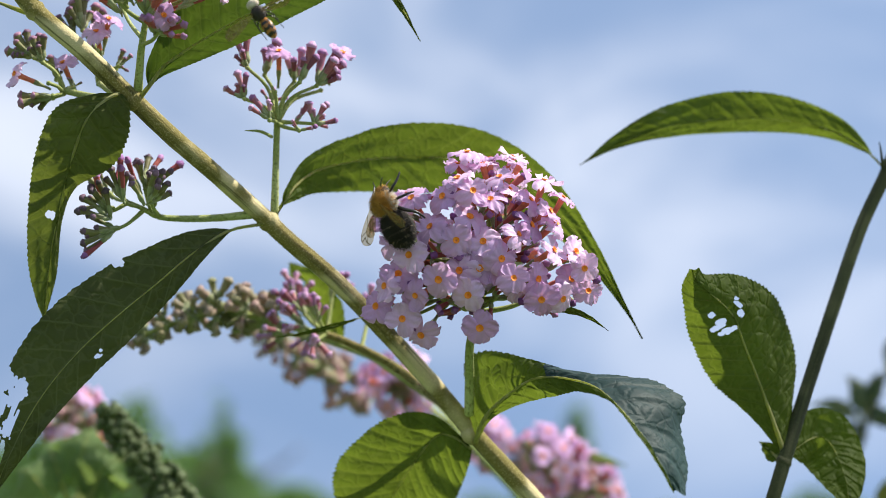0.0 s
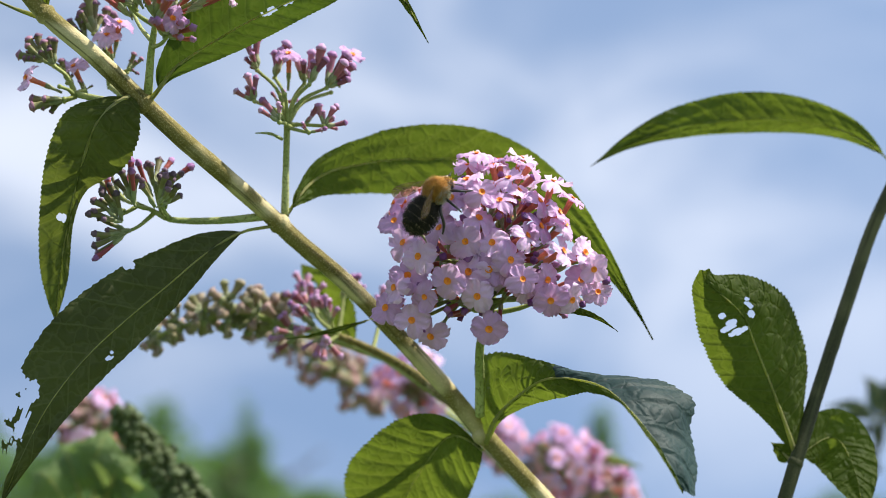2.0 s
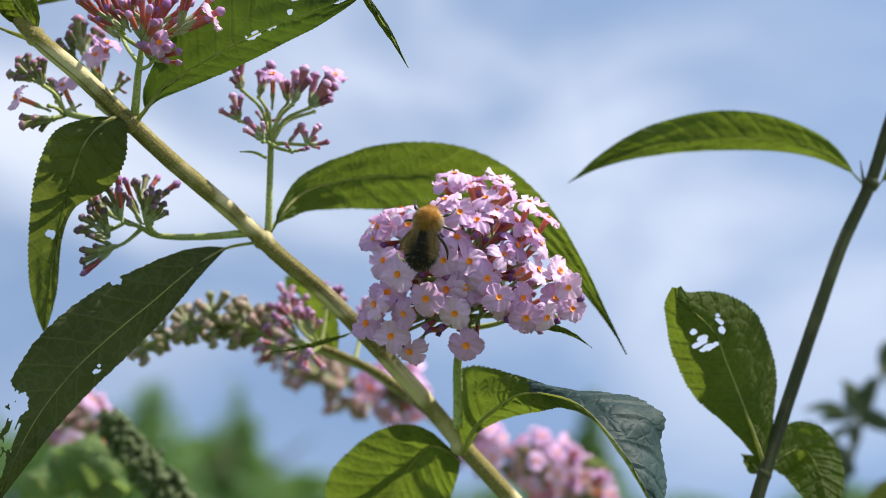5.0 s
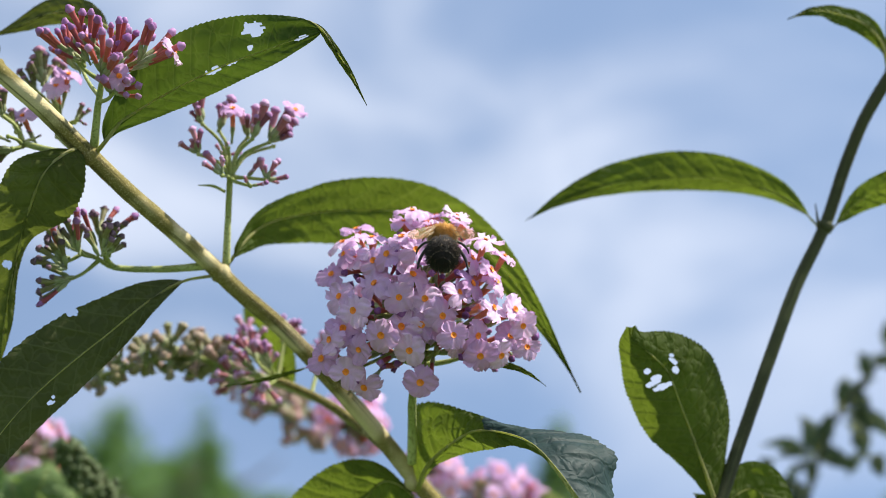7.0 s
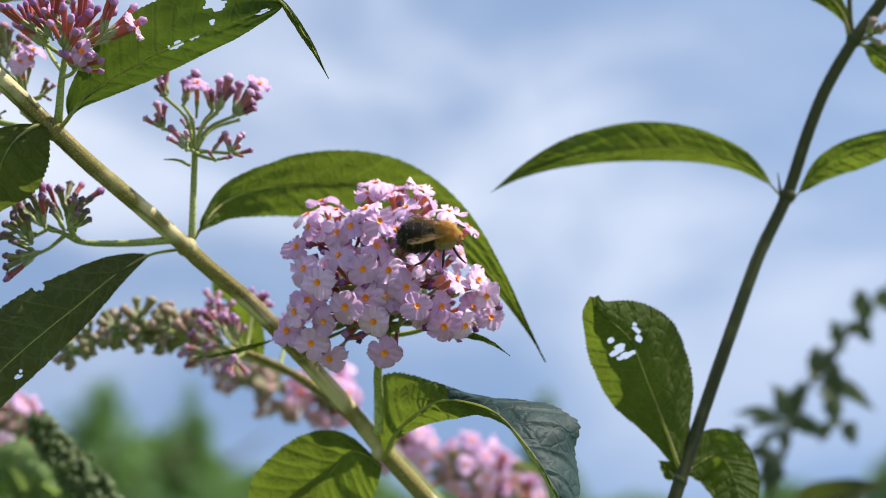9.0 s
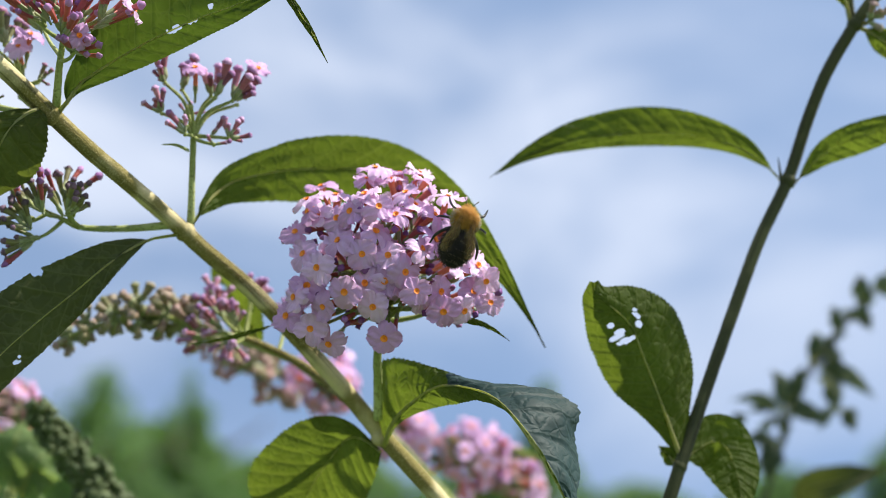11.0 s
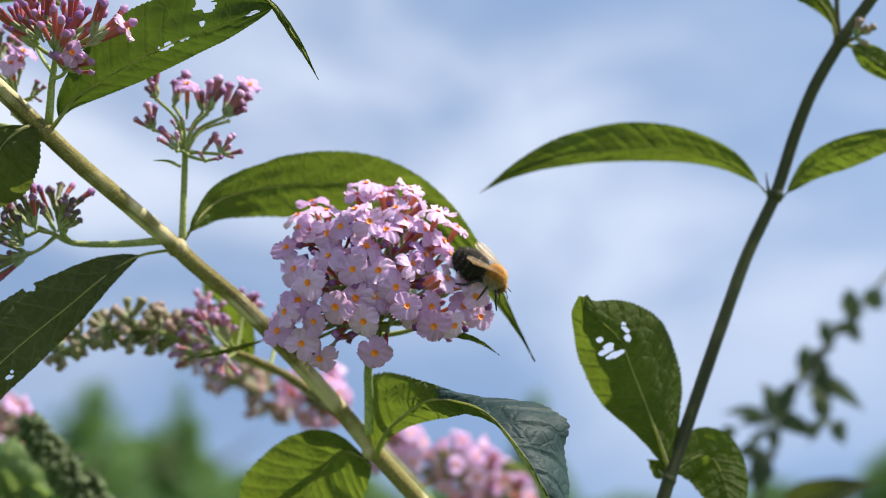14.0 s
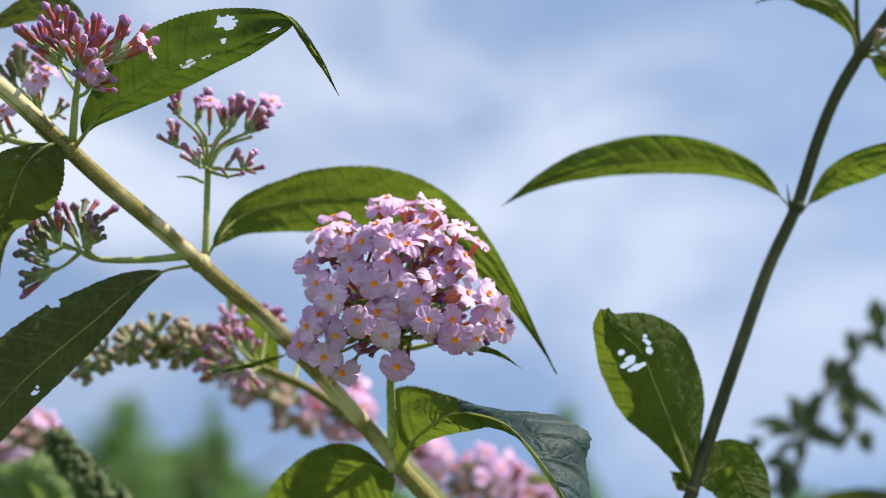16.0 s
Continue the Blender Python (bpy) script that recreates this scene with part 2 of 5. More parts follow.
def piece(name, mesh, m, parent, label=""):
    """An object on a shared mesh, at the world pose m, under a part."""
    ob = new(name, mesh)
    ob.parent = parent
    ob.matrix_basis = Matrix.Translation(-ORIGIN[parent.name]) @ m
    ORIGIN[ob.name] = m.translation
    return tagged(ob, label=label)


def curve(points, steps):
    """Catmull-Rom through the points: steps + 1 places, evenly by length."""
    p = [Vector(q) for q in points]
    p = [2 * p[0] - p[1], *p, 2 * p[-1] - p[-2]]
    fine = []
    for i in range(1, len(p) - 2):
        a, b, c, d = p[i - 1 : i + 3]
        for k in range(24):
            u = k / 24
            fine.append(0.5 * (2 * b + (c - a) * u + (2 * a - 5 * b + 4 * c - d) * u * u + (3 * b - a - 3 * c + d) * u**3))
    fine.append(p[-2])
    far = [0.0]
    for a, b in zip(fine, fine[1:]):
        far.append(far[-1] + (b - a).length)
    out, j = [], 0
    for k in range(steps + 1):
        want = far[-1] * k / steps
        while j < len(far) - 2 and far[j + 1] < want:
            j += 1
        gap = far[j + 1] - far[j] or 1e-9
        out.append(fine[j].lerp(fine[j + 1], min(1, max(0, (want - far[j]) / gap))))
    return out


def blend(values, s):
    x = s * (len(values) - 1)
    i = min(int(x), len(values) - 2)
    return values[i] + (values[i + 1] - values[i]) * (x - i)


def tube(bm, points, radii, steps=16, seg=8, lumps=0.0, slot=0, cap=True):
    """A swept round stalk; radii are spread evenly along it."""
    spine = curve(points, steps)
    uv = bm.loops.layers.uv.verify()
    rings, side = [], None
    for k, c in enumerate(spine):
        tan = (spine[min(k + 1, steps)] - spine[max(k - 1, 0)]).normalized()
        if side is None:
            side = tan.orthogonal().normalized()
        side = (side - tan * side.dot(tan)).normalized()
        up = tan.cross(side)
        r = blend(radii, k / steps)
        ring = []
        for j in range(seg):
            a = 2 * math.pi * j / seg
            rr = r * (1 + lumps * noise.noise(c * 420 + Vector((j * 0.7, 0, 0))))
            ring.append(bm.verts.new(c + (side * math.cos(a) + up * math.sin(a)) * rr))
        rings.append(ring)
    for k in range(steps):
        for j in range(seg):
            f = bm.faces.new((rings[k][j], rings[k][(j + 1) % seg], rings[k + 1][(j + 1) % seg], rings[k + 1][j]))
            f.material_index = slot
            for loop, (du, dv) in zip(f.loops, ((0, 0), (1, 0), (1, 1), (0, 1))):
                loop[uv].uv = ((j + du) / seg, (k + dv) / steps)
    if cap:
        for ring in (rings[0][::-1], rings[-1]):
            bm.faces.new(ring).material_index = slot
    return bm


def lance(s, peak=0.36, tip=1.25, base=0.8):
    """The outline of a lance-shaped blade: 0 at the stalk, 1 at its widest, 0 at the tip."""
    if s < peak:
        return math.sin(s / peak * math.pi / 2) ** base
    return math.cos((s - peak) / (1 - peak) * math.pi / 2) ** tip


def leaf(parent, points, left, right, facing, fold=12, peak=0.36, tip=1.25, holes=(), material=None, label="", petiole=0.07,
         teeth=46, wave=0.0, sag=0.0, rows=150, cols=17, upper_from=None, ribs=0.00026, seed=0, ruffle=0.0005, base=0.8):
    """A blade along a midrib. left, right: the half widths in metres. facing: one or more ways that the face looks, along the leaf.
    fold: degrees by which the halves rise towards that side. holes: (along, across, length, width) bitten out."""
    facing = [Vector(f).normalized() for f in (facing if isinstance(facing[0], (tuple, list)) else [facing, facing])]
    spine = curve(points, rows)
    length = sum((b - a).length for a, b in zip(spine, spine[1:]))
    bm = bmesh.new()
    uv = bm.loops.layers.uv.verify()
    grid = []
    fr = radians(fold)
    for k, c in enumerate(spine):
        s = k / rows
        tan = (spine[min(k + 1, rows)] - spine[max(k - 1, 0)]).normalized()
        nrm = blend(facing, s).normalized()
        nrm = (nrm - tan * nrm.dot(tan)).normalized()
        side = nrm.cross(tan)
        blade = max(0.0, (s - petiole) / (1 - petiole))
        w = lance(blade, peak, tip, base) if s > petiole else 0.0
        saw = 1 + 0.035 * ((blade * teeth) % 1.0 - 0.5) * (1 if s > petiole else 0)
        row = []
        for j in range(-cols, cols + 1):
            v = j / cols
            half = (left if v > 0 else right) * w * (saw if abs(j) == cols else 1)
            half = max(half, ribs * 0.7)
            out = side * math.copysign(math.cos(fr), v) + nrm * math.sin(fr)
            ph = (s * 13.0 - abs(v) * 1.15 + 0.5) % 1.0
            quilt = ruffle * w * (math.sin(math.pi * ph) ** 0.6 - 0.5) * min(1, abs(v) * 4) * (1 - 0.5 * abs(v))
            curl = -sag * half * v * v
            rip = wave * math.sin(s * 21 + seed + (1.5 if v > 0 else 0)) * v * v
            jig = 0.0006 * noise.noise(Vector((s * 9, v * 3, seed * 3.1)))
            row.append(bm.verts.new(c + out * (abs(v) * half) + nrm * (quilt + curl + rip + jig)))
        grid.append(row)
    for k in range(rows):
        for j in range(2 * cols):
            s, v = (k + 0.5) / rows, (j + 0.5) / cols - 1
            gone = False
            for hs, hv, hl, hw in holes:
                ds, dv = (s - hs) / hl, (v - hv) / hw
                if ds * ds + dv * dv < 1 + 1.1 * noise.noise(Vector((s * 75, v * 14, seed))) + 0.5 * noise.noise(Vector((s * 30, v * 6, seed + 7))):
                    gone = True
            if gone:
                continue
            f = bm.faces.new((grid[k][j], grid[k][j + 1], grid[k + 1][j + 1], grid[k + 1][j]))
            if upper_from is not None and s > upper_from and v < 0:
                f.material_index = 1
            for loop, (a, b) in zip(f.loops, ((0, 0), (0, 1), (1, 1), (1, 0))):
                loop[uv].uv = ((k + a) / rows, (j + b) / cols - 1)
    loose = [v for v in bm.verts if not v.link_faces]
    rim = {v for row in grid for v in (row[0], row[-1])} | set(grid[0]) | set(grid[-1])
    bitten = [v for v in bm.verts if v.link_faces and v.is_boundary and v not in rim]
    bmesh.ops.delete(bm, geom=loose, context="VERTS")
    for _ in range(1):
        bmesh.ops.smooth_vert(bm, verts=bitten, factor=0.5, use_axis_x=True, use_axis_y=True, use_axis_z=True)
    ob = part("leaf", bm, [material or LEAF, LEAF_TOP], parent, label)
    rib = bmesh.new()
    tube(rib, spine[:: max(1, rows // 12)], [ribs * 2.6, ribs * 1.9, ribs * 1.2, ribs * 0.95, ribs * 0.8, ribs * 0.65, ribs * 0.5, ribs * 0.35, ribs * 0.2], 30, 6)
    part("midrib", rib, MIDRIB, ob)
    return ob


def draped_leaf(parent, mid, edge_a, edge_b, holes=(), material=None, label="", rows=220, cols=26, teeth=52, upper_from=None, ribs=0.00024, seed=0,
                ruffle=0.0006, bow=0.10):
    """A blade hung between its midrib and its two margins, for leaves that curl or twist. holes: (along, across, length, width) bitten out.
    upper_from: from there on the half towards edge_a shows the leaf's upper face."""
    m, a, b = curve(mid, rows), curve(edge_a, rows), curve(edge_b, rows)
    bm = bmesh.new()
    uv = bm.loops.layers.uv.verify()
    grid = []
    for k in range(rows + 1):
        s = k / rows
        tan = m[min(k + 1, rows)] - m[max(k - 1, 0)]
        nrm = tan.cross(a[k] - b[k])
        nrm = nrm.normalized() if nrm.length > 1e-12 else Vector((0, -1, 0))
        if nrm.y > 0:
            nrm = -nrm
        saw = 0.05 * ((s * teeth) % 1.0 - 0.5)
        row = []
        for j in range(-cols, cols + 1):
            v = j / cols
            edge = a[k] if v > 0 else b[k]
            half = (edge - m[k]).length
            out = abs(v) + (saw if abs(j) == cols else 0)
            ph = (s * 13.0 - abs(v) * 1.15 + 0.5) % 1.0
            quilt = ruffle * min(1, half / 0.006) * (math.sin(math.pi * ph) ** 0.6 - 0.5) * min(1, abs(v) * 4) * (1 - 0.5 * abs(v))
            jig = 0.0007 * min(1, half / 0.004) * noise.noise(Vector((s * 9, v * 3, seed * 3.1)))
            row.append(bm.verts.new(m[k].lerp(edge, out) + nrm * (quilt + jig + bow * half * abs(v) * (1 - abs(v)) * 4)))
        grid.append(row)
    for k in range(rows):
        for j in range(2 * cols):
            s, v = (k + 0.5) / rows, (j + 0.5) / cols - 1
            gone = False
            for hs, hv, hl, hw in holes:
                ds, dv = (s - hs) / hl, (v - hv) / hw
                if ds * ds + dv * dv < 1 + 1.0 * noise.noise(Vector((s * 75, v * 14, seed))) + 0.5 * noise.noise(Vector((s * 30, v * 6, seed + 7))):
                    gone = True
            if gone:
                continue
            f = bm.faces.new((grid[k][j], grid[k][j + 1], grid[k + 1][j + 1], grid[k + 1][j]))
            if upper_from is not None and s > upper_from and v > 0:
                f.material_index = 1
            for loop, (p, q) in zip(f.loops, ((0, 0), (0, 1), (1, 1), (1, 0))):
                loop[uv].uv = ((k + p) / rows, (j + q) / cols - 1)
    bmesh.ops.delete(bm, geom=[v for v in bm.verts if not v.link_faces], context="VERTS")
    rim = {v for row in grid for v in (row[0], row[-1]) if v.is_valid} | {v for v in (*grid[0], *grid[-1]) if v.is_valid}
    bitten = [v for v in bm.verts if v.is_boundary and v not in rim]
    for _ in range(3):
        bmesh.ops.smooth_vert(bm, verts=bitten, factor=0.5, use_axis_x=True, use_axis_y=True, use_axis_z=True)
    ob = part("leaf", bm, [material or LEAF, LEAF_TOP], parent, label)
    rib = bmesh.new()
    tube(rib, m[:: max(1, rows // 14)] + [m[-1]], [ribs * 2.8, ribs * 2.0, ribs * 1.3, ribs, ribs * 0.8, ribs * 0.6, ribs * 0.3], 36, 6)
    part("midrib", rib, MIDRIB, ob)
    return ob


def aim(at, way, spin=0.0, size=1.0):
    """A pose at a place whose z looks along way."""
    q = Vector(way).to_track_quat("Z", "Y").to_matrix().to_4x4()
    return Matrix.Translation(at) @ q @ Matrix.Rotation(spin, 4, "Z") @ Matrix.Diagonal((size, size, size, 1))


def floret_mesh(kind):
    """A four-lobed corolla on a narrow tube; its base at the origin, opening along z. Seven millimetres across."""
    rnd = random.Random(40 + kind)
    bm = bmesh.new()
    n = 0.0100
    tube(bm, [(0, 0, 0), (0.0002, 0, n * 0.3), (0.0002, 0, n * 0.6), (0, 0, n)], [0.00035, 0.00035, 0.0007, 0.00062, 0.0007, 0.00092], 10, 7, slot=1, cap=False)
    for f in bm.faces:
        if f.calc_center_median().z < n * 0.45:
            f.material_index = 3
    # throat ring
    ring = []
    for r, z in ((0.00078, n + 0.00045), (0.0005, n + 0.00035), (0.0001, n - 0.0001)):
        ring.append([bm.verts.new((r * math.cos(a * math.pi / 5), r * math.sin(a * math.pi / 5), z)) for a in range(10)])
    for a, b in zip(ring, ring[1:]):
        for j in range(10):
            bm.faces.new((a[j], a[(j + 1) % 10], b[(j + 1) % 10], b[j])).material_index = 2
    for lobe in range(4):
        turn = math.pi / 2 * lobe + rnd.uniform(-0.12, 0.12)
        droop, long, wide = rnd.uniform(-0.75, 0.55), rnd.uniform(0.0029, 0.0036), rnd.uniform(0.0019, 0.0023)
        ph, cup, tilt = rnd.uniform(0, 6), rnd.uniform(-1.0, 0.5), rnd.uniform(-0.45, 0.45)
        rows = []
        for i in range(7):
            u = i / 6
            w = wide * (0.34 + 0.66 * math.sin(min(1, u * 1.5) * math.pi / 2)) * (1 if u < 0.62 else math.sqrt(max(0.0, 1 - ((u - 0.62) / 0.42) ** 2)))
            row = []
            for j in range(-4, 5):
                v = j / 4
                x = 0.0004 + (long + 0.0004) * u - 0.0003 * v * v * u
                x += (0.00015 * math.sin(ph * 2 + 9 * v) - 0.00028 * (1 - v * v) ** 2) * u * u
                z = n + 0.0001 + long * (droop * u * u) * 0.7 + 0.00055 * math.sin(ph + 7 * v + 5 * u) * u + 0.0010 * cup * v * v * u + tilt * w * v * u
                y = w * v
                row.append(bm.verts.new((x * math.cos(turn) - y * math.sin(turn), x * math.sin(turn) + y * math.cos(turn), z)))
            rows.append(row)
        for a, b in zip(rows, rows[1:]):
            for j in range(8):
                bm.faces.new((a[j], a[j + 1], b[j + 1], b[j])).material_index = 0
    return to_mesh("floret", bm, [PETAL, TUBE, THROAT, CALYX])


def bud_mesh(kind, body, length=0.0072, foot=0.003, fat=1.0, middle=None):
    """A closed, club-shaped bud in its calyx, along z."""
    rnd = random.Random(70 + kind)
    bm = bmesh.new()
    b = rnd.uniform(-0.0007, 0.0007)
    tube(bm, [(0, 0, 0), (b * 0.2, 0, foot), (b, 0, foot + length * 0.45), (b * 0.7, b * 0.4, foot + length * 0.9), (b * 0.4, b * 0.5, foot + length)],
         [k * fat for k in (0.00032, 0.00036, 0.00072, 0.00074, 0.00058, 0.00062, 0.0007, 0.00078, 0.00082, 0.0011, 0.00045)], 20, 8)
    bm.verts.ensure_lookup_table()
    for k, v in enumerate(bm.verts):
        if v.co.z > foot + length * 0.86:
            mid = Vector((b * 0.5, b * 0.45, v.co.z))
            v.co = mid + (v.co - mid) * (1.22 if k % 2 else 0.86)
    for f in bm.faces:
        z = (f.calc_center_median().z - foot) / length
        f.material_index = 1 if z < 0.3 else 2 if z < 0.8 else 0
    return to_mesh("bud", bm, [body, CALYX, middle or body])


BUD_TINY = petal_material("pink_tipped_bud", (0.46, 0.29, 0.27), (0.27, 0.29, 0.12), 0.2)
BUD_DEEP = speckled("deep_green_bud", (0.085, 0.115, 0.035), (0.040, 0.060, 0.018), 400.0)
FLORETS = [floret_mesh(k) for k in range(7)]
ROSY = petal_material("rosy_tube", (0.62, 0.18, 0.13), (0.34, 0.07, 0.09), 0.2)
PINKISH = petal_material("pink_tube", (0.72, 0.38, 0.46), (0.42, 0.16, 0.24), 0.2)
OLIVE = petal_material("olive_bud_side", (0.27, 0.27, 0.11), (0.17, 0.15, 0.07), 0.12)
BUDS = [bud_mesh(k, BUD, 0.0086, 0.0018, 0.80, ROSY) for k in range(5)]
BUDS_PINK = [bud_mesh(k + 20, BUD, 0.0076, 0.0018, 1.0, PINKISH if k % 3 else BUD) for k in range(5)]
VIOLET = petal_material("violet_bud", (0.36, 0.15, 0.43), (0.20, 0.07, 0.24), 0.15)
BUDS_VIOLET = [bud_mesh(k + 30, VIOLET, 0.0080, 0.0020, 0.95, ROSY) for k in range(3)]
BUDS_DARK = [bud_mesh(k, BUD_DARK, 0.0062, 0.0018, 0.84, OLIVE) for k in range(5)]
BUDS_SHORT = [bud_mesh(k, BUD_TINY, 0.0050, 0.0012, 1.35) for k in range(3)]
BUDS_DEEP = [bud_mesh(k, BUD_DEEP, 0.0042, 0.001, 1.5) for k in range(3)]
MAUVE = petal_material("mauve_bud_tip", (0.80, 0.52, 0.76), (0.40, 0.18, 0.40), 0.25)
RUSSET = petal_material("red_brown_tube", (0.52, 0.19, 0.22), (0.24, 0.08, 0.11), 0.2)
BUDS_MAUVE = [bud_mesh(k + 40, MAUVE, 0.0076, 0.0018, 1.2, RUSSET if k % 3 else PINKISH) for k in range(6)]
DUSK = petal_material("dusky_pink_tip", (0.50, 0.25, 0.36), (0.20, 0.10, 0.17), 0.15)
BUDS_STUB = [bud_mesh(k + 60, DUSK, 0.0050, 0.0012, 0.85, OLIVE) for k in range(5)]
FADED = petal_material("faded_pink_bud", (0.58, 0.33, 0.34), (0.36, 0.24, 0.20), 0.15)
BUDS_FADED = [bud_mesh(k, FADED, 0.0058, 0.0012, 1.4) for k in range(3)] + [bud_mesh(9, BUD_TINY, 0.0055, 0.0012, 1.4)]


def cone_ways(way, count, spread, rnd):
    """Ways spread evenly within a cone."""
    q = Vector(way).to_track_quat("Z", "Y")
    out = []
    for i in range(count):
        a = radians(spread) * math.sqrt((i + 0.4) / count)
        b = i * 2.39996 + rnd.uniform(-0.3, 0.3)
        a *= rnd.uniform(0.88, 1.08)
        out.append(q @ Vector((math.sin(a) * math.cos(b), math.sin(a) * math.sin(b), math.cos(a))))
    return out


def cyme(parent, root, base, way, count, spread, meshes, seed, size=1.0, reach=0.003, radius=0.0006, name="cyme", label="", extra=None, extra_share=0.0,
         mat=None):
    """A forked cluster: a stalk from root to base, and flowers or buds fanning out from its end."""
    rnd = random.Random(seed)
    root, base, way = Vector(root), Vector(base), Vector(way).normalized()
    bm = bmesh.new()
    tube(bm, [root, root.lerp(base, 0.55) + Vector((0, 0, -0.0008)), base], [radius * 1.25, radius, radius * 0.9], 8, 7, lumps=0.1)
    spots = []
    for w in cone_ways(way, count, spread, rnd):
        spots.append((base + (w - way) * radius - way * reach * rnd.uniform(0, 1.0), w))
    ob = part(name, bm, mat or STEM_GREEN, parent, label, pivot=root)
    for end, w in spots:
        pick = extra if extra and rnd.random() < extra_share else meshes
        w = (w + Vector((rnd.uniform(-.42, .42), rnd.uniform(-.42, .42), rnd.uniform(-.42, .42)))).normalized()
        mesh = pick[rnd.randrange(len(pick))]
        piece(mesh.name.split(".")[0], mesh, aim(end, w, rnd.uniform(0, 6.28), size * rnd.uniform(0.78, 1.14)), ob)
    return ob


# ---- ground and distance ----
def make_ground():
    bm = bmesh.new()
    n = 48
    grid = [[bm.verts.new((2000 * ((i / n) * 2 - 1) ** 3, 2000 * ((j / n) * 2 - 1) ** 3, 0)) for j in range(n + 1)] for i in range(n + 1)]
    for row in grid:
        for v in row:
            d = v.co.length
            v.co.z = -0.05 + 0.05 * noise.noise(v.co * 0.6) * min(1, d) if d < 200 else -0.05
    for i in range(n):
        for j in range(n):
            bm.faces.new((grid[i][j], grid[i + 1][j], grid[i + 1][j + 1], grid[i][j + 1]))
    ob = new("ground", to_mesh("ground", bm, GRASS))
    tagged(ob, "green meadow running out to the horizon", "ground", kind="structure")


make_ground()


def far_tree(x, y, height, width, seed, slim=False):
    rnd = random.Random(seed)
    ob = thing("tree", (x, y, -0.08), label="distant leafy green garden tree in full sun", category="tree", group="trees behind the shrub")
    bm = bmesh.new()
    tube(bm, [(x, y, -0.08), (x + 0.1, y, height * 0.4), (x, y, height * 0.9)], [0.16, 0.12, 0.04], 8, 8, lumps=0.1)
    for i in range(7):
        z = height * rnd.uniform(0.35, 0.75)
        a = rnd.uniform(0, 6.28)
        end = (x + math.cos(a) * width * 0.35, y + math.sin(a) * width * 0.35, z + height * 0.15)
        tube(bm, [(x, y, z), ((x + end[0]) / 2, (y + end[1]) / 2, z + 0.1 * height * 0.5), end], [0.06, 0.03, 0.012], 5, 5)
    part("trunk", bm, BARK, ob)
    bm = bmesh.new()
    for i in range(2200 if slim else 2600):
        h = 1 - math.sqrt(1 - rnd.random()) if slim else rnd.random() ** 0.8
        z = height * (0.25 + 0.77 * h)
        r = width * 0.5 * (math.sqrt(max(0, 1 - (h * 1.02 - 0.25) ** 2 * 1.6)) if not slim else (1.02 - h)) * math.sqrt(rnd.random())
        a = rnd.uniform(0, 6.28)
        r *= 1 + 0.95 * noise.noise(Vector((math.cos(a) * 1.7 + seed, math.sin(a) * 1.7, h * 5)))
        z += height * 0.10 * noise.noise(Vector((math.cos(a) * 2.5 - seed, math.sin(a) * 2.5, h * 2)))
        c = Vector((x + math.cos(a) * r, y + math.sin(a) * r, z))
        u = Vector((rnd.gauss(0, 1), rnd.gauss(0, 1), rnd.gauss(0, 0.6))).normalized()
        w = u.orthogonal().normalized()
        L, W = rnd.uniform(0.08, 0.16), rnd.uniform(0.04, 0.07)
        mid = u.cross(w) * 0.02
        bm.faces.new([bm.verts.new(c + p) for p in (-u * L, w * W + mid, u * L, -w * W + mid)])
    tagged(part("crown", bm, FOLIAGE, ob, smooth=False), kind="stuff")


for x, y, h, w, seed, slim in ((-3.66, 20, 3.8, 3.2, 1, True), (-2.62, 20.5, 3.7, 3.0, 2, True), (-3.15, 22, 3.15, 2.4, 5, False), (-1.9, 22, 2.75, 1.8, 3, False), (1.95, 22, 4.1, 2.0, 4, True),
                               (-0.5, 23, 2.85, 2.4, 9, False), (1.2, 23, 2.8, 2.6, 10, False), (3.2, 22, 2.7, 2.4, 11, False), (6.2, 19, 3.3, 1.6, 6, False), (8.0, 18, 3.3, 2.4, 7, False),
                               (-4.9, 21, 3.2, 1.6, 12, False), (-6.4, 21, 3.5, 2.4, 8, False), (-4.3, 20, 3.0, 1.4, 13, False), (4.8, 20, 2.8, 2.0, 14, False)):
    far_tree(x, y, h, w, seed, slim)


# ---- the main branch ----
BASE = (0.155, 0.11, -0.02)
main = thing("buddleia_branch", BASE, label="pale downy buddleia branch with green leaves and lilac flowers", category="shrub branch")


